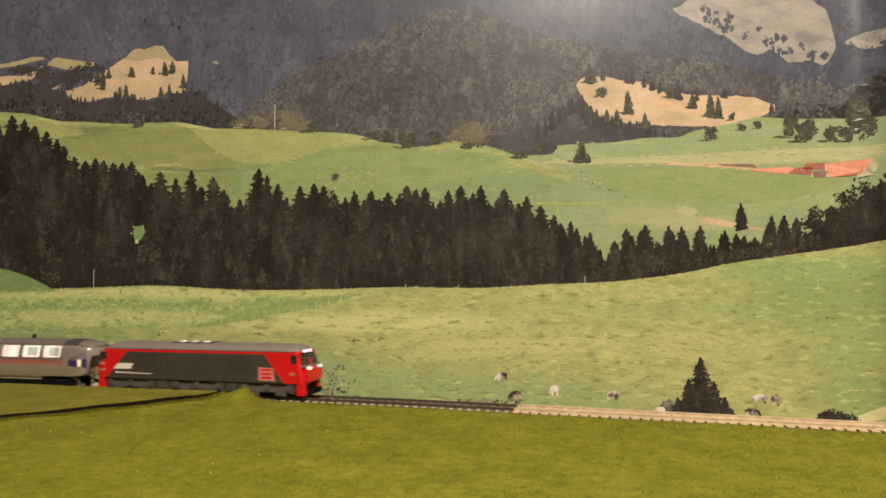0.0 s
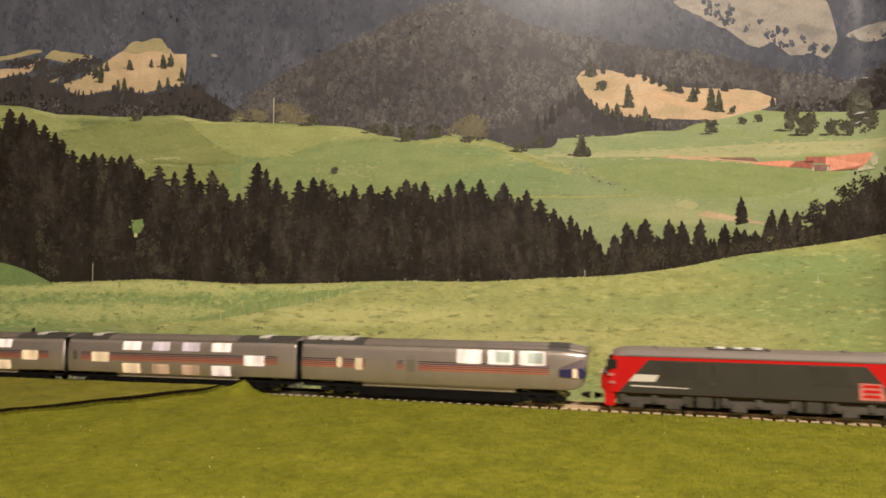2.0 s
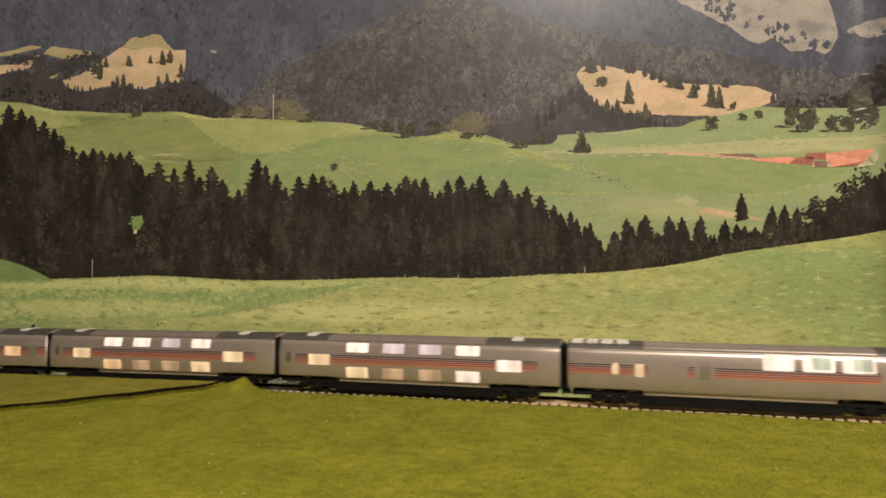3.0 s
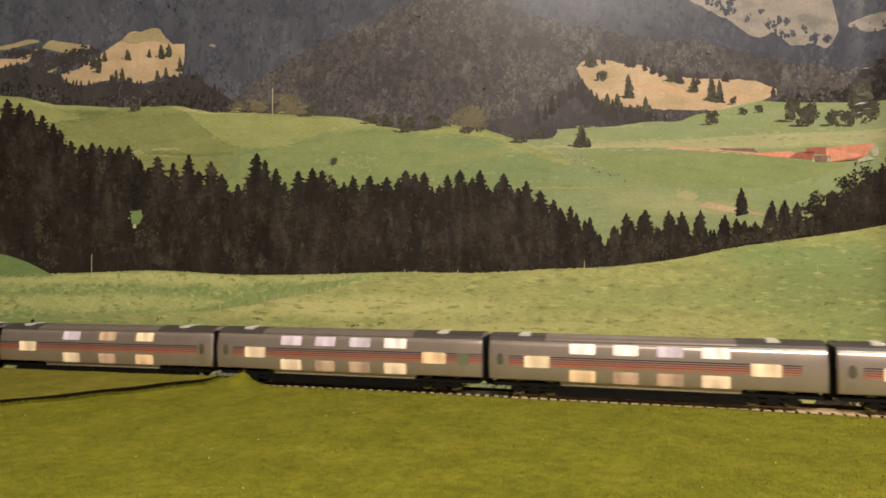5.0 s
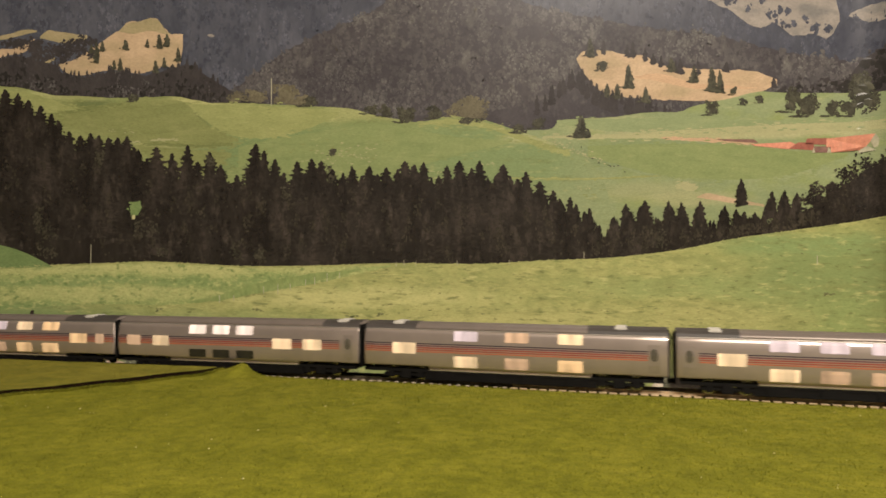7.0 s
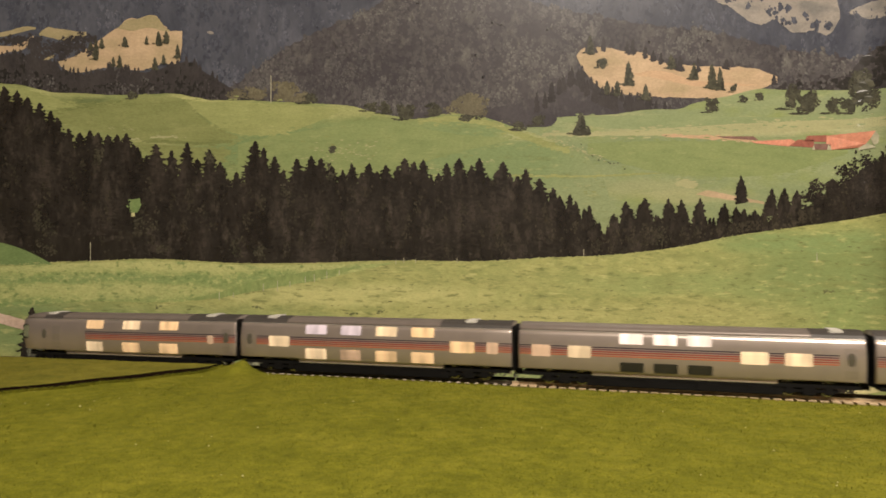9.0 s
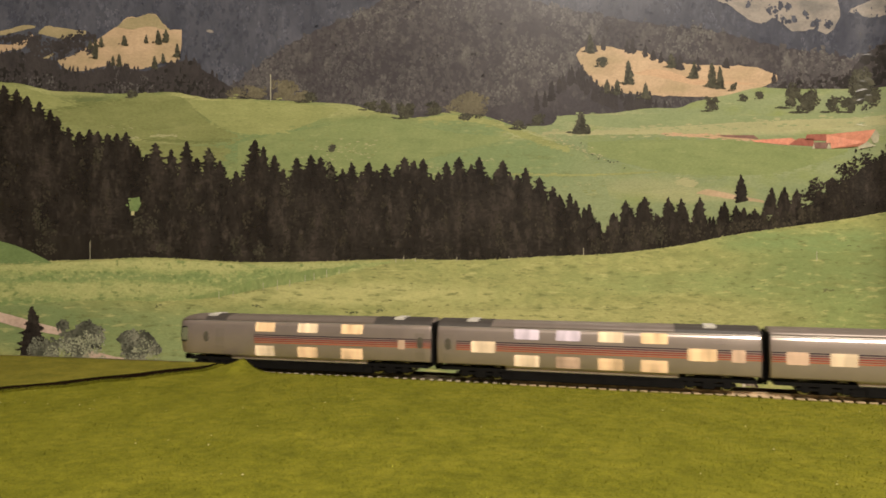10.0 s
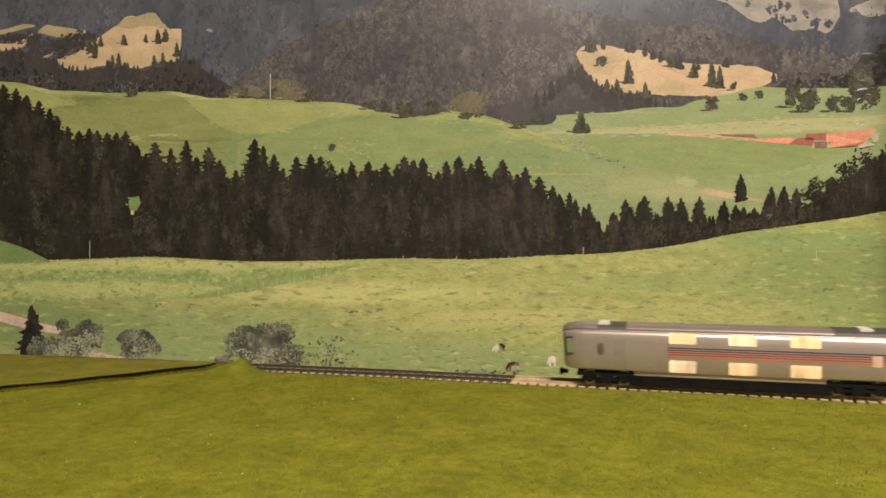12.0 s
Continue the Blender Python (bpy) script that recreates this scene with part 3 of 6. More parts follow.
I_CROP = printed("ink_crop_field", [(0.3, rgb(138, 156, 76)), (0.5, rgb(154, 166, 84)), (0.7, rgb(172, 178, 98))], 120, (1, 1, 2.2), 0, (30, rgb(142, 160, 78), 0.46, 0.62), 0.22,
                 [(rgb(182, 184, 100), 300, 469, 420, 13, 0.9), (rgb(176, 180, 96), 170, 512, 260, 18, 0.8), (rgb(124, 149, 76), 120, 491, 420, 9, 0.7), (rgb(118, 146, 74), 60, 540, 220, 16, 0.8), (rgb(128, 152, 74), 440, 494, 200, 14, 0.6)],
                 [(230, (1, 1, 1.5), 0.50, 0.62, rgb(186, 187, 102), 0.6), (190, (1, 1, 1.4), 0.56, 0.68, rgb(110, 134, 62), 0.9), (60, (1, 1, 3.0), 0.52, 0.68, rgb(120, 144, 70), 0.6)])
I_CROPEDGE = printed("ink_crop_stems", [(0.3, rgb(118, 142, 66)), (0.7, rgb(146, 162, 80))], 200, (1, 1, 0.5))
I_MOUND = printed("ink_green_mound", [(0.3, rgb(104, 130, 64)), (0.7, rgb(118, 142, 72))], 50, (1, 1, 2))
I_ROAD = printed("ink_pink_road", [(0.3, rgb(196, 164, 138)), (0.7, rgb(214, 186, 160))], 80)
I_BUSH = printed("ink_grey_bush", [(0.35, rgb(74, 76, 60)), (0.5, rgb(102, 104, 84)), (0.72, rgb(150, 149, 120))], 60, (1, 1, 1), 0.5, None, 0.25)
I_OLIVE = printed("ink_olive_tree", [(0.3, rgb(92, 86, 66)), (0.7, rgb(118, 110, 82))], 60, (1, 1, 1), 0.16)
I_TREE = printed("ink_field_tree", [(0.3, rgb(58, 58, 46)), (0.7, rgb(82, 80, 62))], 150, (1, 1, 1), 0.35)
I_RED = printed("ink_red_roof", [(0.3, rgb(212, 126, 92)), (0.7, rgb(228, 148, 112))], 200)
I_LEAF = printed("ink_pale_leaf", [(0.3, rgb(136, 142, 104)), (0.7, rgb(176, 178, 140))], 90, (1, 1, 1), 0.25)
I_STAND = printed("ink_dark_stand", [(0.3, rgb(56, 52, 52)), (0.7, rgb(72, 67, 66))], 50, (1, 1, 0.5), 0.10, None, 0.15)
I_COW = printed("ink_cow", [(0.46, rgb(64, 52, 42)), (0.5, rgb(150, 134, 110)), (0.56, rgb(212, 200, 176))], 55)
I_POST = printed("ink_post", [(0.3, rgb(160, 156, 122)), (0.7, rgb(190, 184, 148))], 90)
I_SCRUB = printed("ink_scrub", [(0.3, rgb(92, 100, 56)), (0.7, rgb(124, 128, 74))], 120, (1, 1, 1), 0.3)
I_TUFT2 = printed("ink_light_tuft", [(0.3, rgb(168, 171, 92)), (0.7, rgb(182, 182, 102))], 120, (1, 1, 1), 0.06)

I_DULL = printed("ink_dull_alp", [(0.3, rgb(150, 138, 92)), (0.7, rgb(172, 154, 108))], 60, (1, 1, 1.5))

I_BRANCH = printed("ink_branch", [(0.3, rgb(46, 42, 32)), (0.7, rgb(66, 60, 47))], 120, (1, 1, 0.6), 0.35)

# far mountain and pale alps
class Wood:
    """A far wood as many tree crowns: a shaded body, leafy middle and a lit upper side for each tree."""
    def __init__(self, layer, seed):
        self.layer, self.rnd = layer, random.Random(seed)
        self.inks = [Ink(layer, seed + k) for k in range(3)]

    def tree(self, u, v, s, row, lit, tall=1.25):
        r = self.rnd
        low = self.layer + row
        for ink, n, du, dv, size, lift in ((self.inks[0], 3, 0.08, 0.20, 0.34, 0.0), (self.inks[1], 4, 0.0, -0.02, 0.24, 0.04), (self.inks[2], int(lit * 2.4 + r.random()), -0.08, -0.20, 0.13, 0.08)):
            ink.layer = low + lift
            for _ in range(n):
                ink.dab(u + s * (du + r.gauss(0, 0.20)), v + s * tall * (dv + r.gauss(0, 0.20)), s * size * r.uniform(0.6, 1.25), r.uniform(0.9, tall), 0.06)

    def fill(self, count, place, size, lit=1.6, tall=1.25):
        pts = [p for p in (place(self.rnd) for _ in range(count)) if p]
        pts.sort(key=lambda p: p[1])
        for k, (u, v) in enumerate(pts):
            big = noise.noise((u * 0.011, v * 0.016, self.layer)) + 0.6 * noise.noise((u * 0.045, v * 0.05, self.layer))
            self.tree(u, v, self.rnd.uniform(*size), 0.08 * int(20 * k / len(pts)), max(0.0, lit + 3.4 * big), tall)

    def done(self, name, mats, label):
        for ink, mat in zip(self.inks, mats):
            ink.done(name, mat, label, "stuff")


part("far_mountain", band([(-120 + 4 * k, -230) for k in range(471)], 330.0, 0), I_FAR, backdrop, "blue-grey wooded mountain")
HILL = smooth_profile([(330, 190), (400, 156), (450, 120), (500, 84), (560, 52), (640, 18), (700, -16), (790, -44), (850, -40), (900, -16), (980, 8), (1060, 24), (1150, 40), (1260, 52), (1400, 84), (1600, 110), (1760, 120)], 5, 5, 0.08, 2)
far_wood = Wood(0.3, 15)
far_wood.fill(2300, lambda r: (lambda u, v: (u, v) if v < height_at(HILL, u) + 10 and v < 178 else None)(r.uniform(-110, 1740), r.uniform(-150, 178)), (8, 15), 0.5, 1.9)
far_wood.done("far_wood", (I_BLUEDARK, I_BLUE, I_BLUELIGHT), "blue-grey trees on the far mountain")
part("pale_alp", patch([(1196, -44), (1230, -62), (1300, -72), (1400, -72), (1470, -44), (1490, 22)], [(1196, -42), (1240, -18), (1292, 8), (1320, 28), (1345, 40), (1372, 30), (1400, 52), (1440, 50), (1470, 56), (1490, 24)], 2, 4.0), I_PALE, backdrop, "pale grey-pink alpine clearing")
part("pale_alp", patch([(1504, 16), (1530, 4), (1580, 0), (1640, 6)], [(1504, 18), (1540, 32), (1580, 28), (1640, 22)], 2, 3.0, 3.0), I_PALE, backdrop, "pale grey-pink alpine clearing")
part("pale_alp", patch([(364, 52), (370, 50), (376, 53)], [(364, 53), (370, 56), (376, 55)], 2, 0.5, 3.4), I_PALE, backdrop, "tiny pale clearing")
part("hay_slope", patch([(100, 104), (128, 95), (152, 80), (182, 60), (205, 44), (222, 30), (245, 27), (262, 22), (276, 25), (279, 37), (292, 42), (296, 50), (322, 50)], [(100, 106), (108, 118), (140, 125), (162, 120), (200, 114), (240, 121), (262, 117), (285, 108), (300, 111), (314, 108), (318, 92), (322, 54)], 2, 2.6, 2.0), I_TAN, backdrop, "straw-coloured mown slope")
part("hay_slope", patch([(206, 44), (222, 31), (245, 28), (262, 23), (276, 26), (268, 40), (290, 44), (300, 50)][:5] + [(290, 44), (300, 50)], [(206, 46), (232, 50), (252, 46), (270, 45), (284, 50), (300, 52)], 2.6, 1.2, 2.4), I_DULL, backdrop, "green upper edge of the mown slope")
part("hay_slope", patch([(-60, 62), (-10, 54), (20, 48), (40, 42), (62, 44)], [(-60, 68), (-10, 62), (20, 56), (44, 50), (62, 46)], 2, 1.5, 4.0), I_DULL, backdrop, "dull green mown slope")
part("hay_slope", patch([(66, 54), (80, 44), (100, 46), (124, 50), (152, 52)], [(66, 58), (84, 62), (104, 66), (130, 66), (152, 58)], 2, 1.5, 4.2), I_DULL, backdrop, "dull green mown slope")
part("hay_slope", patch([(-60, 84), (-10, 78), (20, 76), (40, 68), (58, 58)], [(-60, 104), (-10, 94), (10, 88), (40, 82), (58, 62)], 2, 1.5, 4.5), I_TAN, backdrop, "straw-coloured mown slope")
part("hay_slope", patch([(40, 112), (64, 104), (92, 92)], [(40, 114), (66, 110), (92, 97)], 3, 1.0, 4.7), I_DULL, backdrop, "pale mown strip")

alp = Wood(2.6, 14)
alp.fill(26, lambda r: (lambda u: (u, min(50, -50 + (u - 1196) * 0.4) + r.uniform(-24, 8)))(r.uniform(1230, 1470)), (8, 15), 0.0)
alp.fill(8, lambda r: (r.uniform(1510, 1640), r.uniform(2, 34)), (7, 13), 0.4)
alp.done("alp_trees", (I_BLUEDARK, I_BLUE, I_BLUE), "grey tree clumps on the pale alp")

# central wooded hill and its canopy
part("wooded_hill", band(HILL, 260.0, 3.0), I_CENTRE, backdrop, "dark wooded round hill")


def on_hill(r):
    u = r.uniform(345, 1730)
    top = height_at(HILL, u)
    v = top + (246 - top) * r.random()
    return None if (1024 < u < 1372 and 84 + (u - 1024) * 0.08 < v < 176) or (u > 960 and v > 196) else (u, v)


hill_wood = Wood(3.1, 11)
hill_wood.fill(3600, on_hill, (9, 17), 0.5, 1.35)
hill_wood.done("hill_wood", (I_HILLDARK, I_CANOPY, I_HILLLIGHT), "grey-green trees on the round hill")
part("hay_slope", patch([(1020, 94), (1030, 82), (1075, 80), (1100, 86), (1140, 90), (1170, 106), (1220, 112), (1270, 114), (1335, 117), (1356, 124), (1378, 132)], [(1020, 96), (1030, 116), (1046, 136), (1060, 152), (1110, 164), (1180, 168), (1280, 170), (1310, 162), (1346, 154), (1378, 140)], 6, 2.4, 6.0), I_TAN, backdrop, "straw-coloured mown slope")
part("hay_slope", patch([(1120, 126), (1170, 122), (1230, 138), (1290, 142), (1340, 146)], [(1120, 128), (1170, 136), (1230, 148), (1290, 148), (1340, 148)], 6.05, 1.5, 6.4), I_TAN2, backdrop, "warmer mown swathe")

# dark spruce stands along the foot of the far slope
STAND = smooth_profile([(-120, 96), (-20, 98), (20, 92), (60, 98), (96, 108), (108, 122), (150, 128), (200, 117), (250, 124), (300, 113), (330, 106), (370, 130), (420, 158), (470, 172)], 4, 3, 0.12, 8)
part("spruce_stand", band(STAND, 190.0, 5.0), I_STAND, backdrop, "dark spruce stand at the foot of the slope")
STAND2 = smooth_profile([(690, 206), (740, 196), (830, 190), (900, 182), (960, 166), (1000, 132), (1022, 124), (1044, 148), (1090, 168), (1140, 174), (1180, 184), (1208, 190)], 4, 4, 0.12, 9)
part("spruce_stand", band(STAND2, 226.0, 6.1), I_HILLDARK, backdrop, "dark spruce stand at the foot of the slope")
STAND3 = smooth_profile([(1372, 150), (1400, 146), (1450, 140), (1500, 128), (1530, 96), (1560, 84), (1640, 74), (1760, 70)], 4, 5, 0.1, 10)
part("spruce_stand", band(STAND3, 196.0, 5.0), I_STAND, backdrop, "dark mixed wood at the foot of the slope")
stand_wood = Wood(5.2, 22)
stand_wood.fill(420, lambda r: (lambda u: (u, height_at(STAND, u) + 6 + r.random() * 54))(r.uniform(-110, 440)), (9, 16), 0.0, 1.9)
stand_wood.fill(150, lambda r: (lambda u: (u, height_at(STAND3, u) + r.random() * 60))(r.uniform(1385, 1740)), (14, 26), 1.0, 1.2)
stand_wood.done("stand_wood", (I_STANDDARK, I_STAND, I_CANOPY), "dark trees of the spruce stands")
ink = Ink(6.3, 21)
for prof, n, lo, hi in ((STAND, 80, -100, 400), (STAND2, 46, 940, 1190)):
    for _ in range(n):
        u = ink.rnd.uniform(lo, hi)
        ink.conifer(u, height_at(prof, u) + 22, ink.rnd.uniform(22, 34), ink.rnd.uniform(10, 15))
ink.done("stand_trees", I_STAND, "dark treetops of the spruce stands", "stuff")
ink = Ink(2.7, 23)
for u0, u1, v0, v1, n in ((22, 66, 58, 74, 26), (48, 120, 72, 100, 60), (110, 166, 64, 92, 34), (0, 30, 62, 74, 12), (136, 156, 56, 66, 8)):
    for _ in range(n):
        ink.crown(ink.rnd.uniform(u0, u1), ink.rnd.uniform(v0, v1) + 5, ink.rnd.uniform(10, 18), ink.rnd.uniform(9, 15), 14, 2.2)
ink.done("slope_edge_trees", I_STAND, "dark clumps between the mown slopes", "stuff")


# valley meadows
def ground_patch(name, top, low, layer, mat, label, feather=60, soft=3.0, seed=1):
    """A tone of grass whose edges break up into tufts."""
    part(name, patch(top, low, layer, 1.6, seed), mat, backdrop, label)
    ink = Ink(layer, seed * 17 + 3)
    a, b = smooth_profile(top, 4.0), smooth_profile(low, 4.0)
    for edge in (a, b):
        for _ in range(feather):
            u, v = ink.rnd.choice(edge)
            ink.dab(u, v + ink.rnd.gauss(0, soft), ink.rnd.uniform(2, 8), 0.22)
    ink.done(name, mat, label, "stuff")


RIGHT = smooth_profile([(860, 226), (930, 222), (976, 219), (988, 206), (1000, 203), (1080, 199), (1120, 194), (1150, 190), (1205, 189), (1225, 180), (1290, 166), (1340, 154), (1400, 156), (1500, 156), (1600, 158), (1760, 160)], 4, 1.0, 0.05, 3)
part("valley_meadow", band(RIGHT, 450.0, 8), I_MEADOW2, backdrop, "bright green valley meadow")
ground_patch("valley_strip", [(985, 204), (1080, 202), (1200, 200), (1380, 204), (1560, 200), (1700, 200)], [(985, 210), (1080, 224), (1200, 226), (1380, 222), (1560, 216), (1700, 214)], 8.2, I_COOL, "greener strip of valley grass", 60, 3, 2)
ground_patch("valley_strip", [(960, 232), (1060, 230), (1200, 222), (1340, 214), (1560, 206), (1700, 204)], [(960, 236), (1060, 237), (1200, 236), (1340, 232), (1560, 222), (1700, 220)], 8.4, I_VALLEY, "straw-yellow strip of valley grass", 80, 3, 3)
ground_patch("valley_strip", [(1170, 236), (1220, 236), (1280, 238), (1336, 244)], [(1170, 237), (1220, 241), (1280, 244), (1336, 247)], 8.6, I_TAN2, "orange-tan bare strip beside the farm", 20, 1, 4)
ground_patch("valley_strip", [(1040, 250), (1160, 246), (1300, 248), (1400, 258), (1500, 262)], [(1040, 268), (1160, 300), (1300, 310), (1400, 300), (1500, 268)], 8.6, I_COOL2, "deep green valley grass", 70, 6, 5)
part("straw_band", patch([(1232, 340), (1252, 334), (1290, 342), (1352, 354)], [(1232, 342), (1262, 346), (1300, 352), (1352, 358)], 9, 1.0, 7.5), I_TAN, backdrop, "pale straw strip in the meadow")
ground_patch("valley_strip", [(1200, 320), (1216, 316), (1232, 322)], [(1200, 322), (1216, 330), (1232, 324)], 9, I_VALLEY, "pale worn patch", 16, 2, 6)
LEFT = smooth_profile([(-120, 136), (-40, 142), (30, 146), (60, 153), (96, 160), (130, 161), (190, 164), (240, 164), (310, 162), (340, 168), (370, 173), (430, 174), (520, 178), (620, 184), (660, 195), (700, 202), (740, 207), (790, 199), (850, 203), (900, 218), (945, 233), (1000, 254), (1040, 276), (1070, 320), (1090, 400)], 6, 1.0, 0.05, 5)
part("hill_meadow", band(LEFT, 470.0, 10), I_MEADOW, backdrop, "rolling yellow-green meadow")
ground_patch("knoll", [(-118, 150), (0, 152), (40, 154), (70, 162), (100, 172), (130, 184)], [(-118, 190), (0, 190), (40, 192), (70, 192), (100, 190), (130, 186)], 10.3, I_YELLOW, "sunny yellow-green knoll", 50, 3, 7)
ground_patch("hollow", [(80, 196), (120, 186), (180, 178), (240, 172), (300, 168), (330, 176), (345, 196), (380, 222), (420, 238)], [(80, 198), (120, 216), (180, 232), (240, 244), (300, 246), (330, 250), (350, 250), (384, 248), (420, 242)], 10.3, I_OLIVEGRASS, "shaded olive slope of the meadow", 70, 4, 8)
ground_patch("hollow", [(96, 192), (130, 185), (170, 179), (214, 174)], [(96, 194), (130, 190), (170, 183), (214, 177)], 10.6, I_DARKGRASS, "dark grassy fold", 20, 1.5, 9)
ground_patch("knoll", [(330, 172), (360, 176), (430, 178), (520, 182), (600, 190)], [(330, 175), (352, 198), (400, 228), (450, 236), (530, 224), (600, 194)], 10.6, I_YELLOW, "sunny yellow-green slope", 50, 4, 10)
ground_patch("hollow", [(420, 252), (470, 240), (540, 228), (640, 213), (700, 214), (760, 226), (830, 236), (900, 240)], [(420, 300), (470, 306), (540, 306), (640, 306), (700, 300), (760, 280), (830, 262), (900, 246)], 10.5, I_COOL2, "cool green hillside", 70, 5, 11)
ground_patch("hollow", [(250, 246), (310, 246), (360, 248), (410, 244)], [(250, 248), (310, 250), (360, 252), (410, 249)], 10.9, I_DARKGRASS, "dark grassy fold", 24, 1.2, 12)
ground_patch("knoll", [(240, 248), (300, 254), (360, 258), (410, 262)], [(240, 252), (300, 296), (360, 300), (410, 264)], 10.5, I_OLIVEGRASS, "olive slope above the wood", 40, 5, 13)
ground_patch("knoll", [(740, 210), (800, 202), (850, 206), (900, 222), (950, 240), (1010, 262)], [(740, 213), (800, 212), (850, 216), (900, 232), (950, 252), (1010, 268)], 10.7, I_YELLOW, "sunny crest of the meadow", 50, 3, 14)
ground_patch("path", [(880, 306), (960, 307), (1040, 307), (1120, 304), (1176, 302)], [(880, 308), (960, 310), (1040, 310), (1120, 307), (1176, 303)], 11.2, I_YELLOW, "faint pale path across the meadow", 10, 0.8, 15)
ink = Ink(12, 31)
for _ in range(240):
    u = ink.rnd.uniform(0, 1080)
    w = height_at(LEFT, u) + ink.rnd.uniform(8, 150)
    ink.dab(u, w, ink.rnd.uniform(1.0, 5.5), 0.22)
ink.done("meadow_tufts", I_OLIVEGRASS, "scattered darker grass tufts", "stuff")
ink = Ink(12, 33)
for cu, cw, du, dw, n, r0, r1 in ((598, 268, 32, 9, 70, 1, 4), (292, 239, 15, 1.5, 30, 2, 6), (235, 243, 8, 1.2, 14, 2, 4), (196, 222, 4, 1, 6, 1, 2.4), (228, 226, 4, 1.4, 8, 1, 2.6), (860, 284, 10, 2, 12, 1.5, 4), (640, 270, 12, 1.2, 10, 1, 3), (760, 296, 10, 1.5, 10, 1, 3), (462, 264, 3, 2, 6, 1, 2), (1040, 324, 14, 2, 12, 1, 2.4)):
    for _ in range(n):
        ink.dab(ink.rnd.gauss(cu, du), ink.rnd.gauss(cw, dw), ink.rnd.uniform(r0, r1), 0.3)
for _ in range(80):
    k = ink.rnd.random()
    ink.dab(960 + 110 * k, 238 + 40 * k ** 1.1 + ink.rnd.gauss(0, 4), ink.rnd.uniform(0.8, 3.0), 0.4)
ink.done("bare_patches", I_VALLEY, "pale worn patches in the meadow", "stuff")
ink = Ink(13, 34)
for u, w in ((1059, 280), (1076, 284), (1080, 286), (1086, 286), (1093, 285), (1105, 296), (1178, 237), (1028, 252), (1048, 272)):
    ink.dab(u, w, 1.8, 0.7)
ink.done("far_cattle", I_TREE, "tiny grazing animals far up the meadow", "stuff")


# trees standing alone in the meadows, their shade lying beside them
def lone(kind, u, base, w, h, mat, label, layer=13):
    ink = Ink(layer, int(u * 7 + base))
    if kind == "spruce":
        if w > 80:
            # a big open fir: uneven tiers of fine branches
            for side in (-0.5, -0.25, 0.0, 0.28, 0.5):
                hh = h * (1 - abs(side) * 1.15) * (1.0 if side == 0 else ink.rnd.uniform(0.9, 1.08))
                ink.conifer(u + side * w * 0.62, base, hh, w * (0.56 if side == 0 else 0.40))
            for _ in range(int(w * h / 18)):
                k = ink.rnd.random() ** 0.6
                side = ink.rnd.uniform(-1, 1)
                ink.dab(u + side * w * 0.48 * k ** 1.1, base - h * (1 - k), ink.rnd.uniform(1.0, 2.8), 0.7)
        else:
            ink.conifer(u, base, h, w)
            ink.conifer(u + w * 0.08, base, h * 0.9, w * 0.85)
    else:
        core = min(w, h)
        for _ in range(14):
            ink.dab(u + ink.rnd.gauss(0, 0.13) * w, base - h * ink.rnd.uniform(0.2, 0.72), core * ink.rnd.uniform(0.12, 0.24), 0.9)
        ink.crown(u, base, w, h, int(50 + w * h / 4.2), 1.3 + min(w, h) * 0.018)
    if layer == 13 and w < 50 and mat is I_TREE:
        for _ in range(8):
            ink.dab(u - w * ink.rnd.uniform(0.0, 0.75), base - ink.rnd.uniform(0, 2.0), w * ink.rnd.uniform(0.12, 0.22), 0.25)
    ink.done("printed_tree", mat, label)


for u, base, w, h in ((233, 172, 18, 17), (588, 268, 14, 16), (720, 209, 36, 30), (770, 202, 34, 24), (656, 194, 30, 20), (682, 198, 22, 24), (1261, 196, 26, 30), (920, 228, 26, 18), (1067, 117, 20, 24), (1400, 190, 34, 46), (1428, 198, 40, 46), (1472, 198, 30, 30), (1505, 198, 34, 34), (1316, 178, 15, 14), (1344, 174, 15, 16), (548, 180, 34, 20), (952, 220, 26, 22), (1530, 196, 50, 80), (1298, 160, 12, 16)):
    lone("crown", u, base, w, h, I_TREE, "dark round field tree in the meadow")
for u, base, w, h in ((415, 174, 44, 22), (452, 174, 40, 26), (505, 177, 44, 42), (530, 178, 30, 22)):
    lone("crown", u, base, w, h, I_OLIVE, "olive-brown bush at the meadow edge", 9)
for u, base, w, h in ((1027, 234, 30, 38), (1018, 234, 14, 12), (1040, 234, 16, 14), (1112, 146, 24, 40), (1260, 152, 22, 42), (1274, 154, 20, 38), (1228, 136, 18, 28), (1188, 117, 18, 24), (1044, 90, 18, 30), (1092, 164, 16, 24), (1074, 162, 14, 22), (1142, 172, 18, 26), (167, 101, 14, 34), (177, 80, 12, 16), (158, 84, 9, 14), (198, 113, 8, 16), (209, 114, 11, 20), (218, 77, 14, 16), (257, 73, 7, 13), (278, 74, 14, 22), (292, 71, 15, 20), (312, 98, 12, 22), (272, 118, 11, 20), (287, 109, 9, 16)):
    lone("spruce", u, base, w, h, I_TREE, "dark pointed field spruce on the slope")
ink = Ink(7, 71)
for u, w in ((1040, 86), (1052, 88), (1068, 86), (1110, 90), (1120, 92), (1142, 98), (1156, 104), (1170, 108), (1196, 118), (1204, 120), (1236, 122), (1286, 118), (1030, 132), (1046, 152), (1056, 162), (1084, 172), (1100, 174), (1128, 178), (1150, 182), (1370, 146)):
    ink.conifer(u, w, ink.rnd.uniform(16, 28), ink.rnd.uniform(10, 17))
ink.done("slope_edge_trees", I_STAND, "dark spruces along the edge of the mown slope", "stuff")
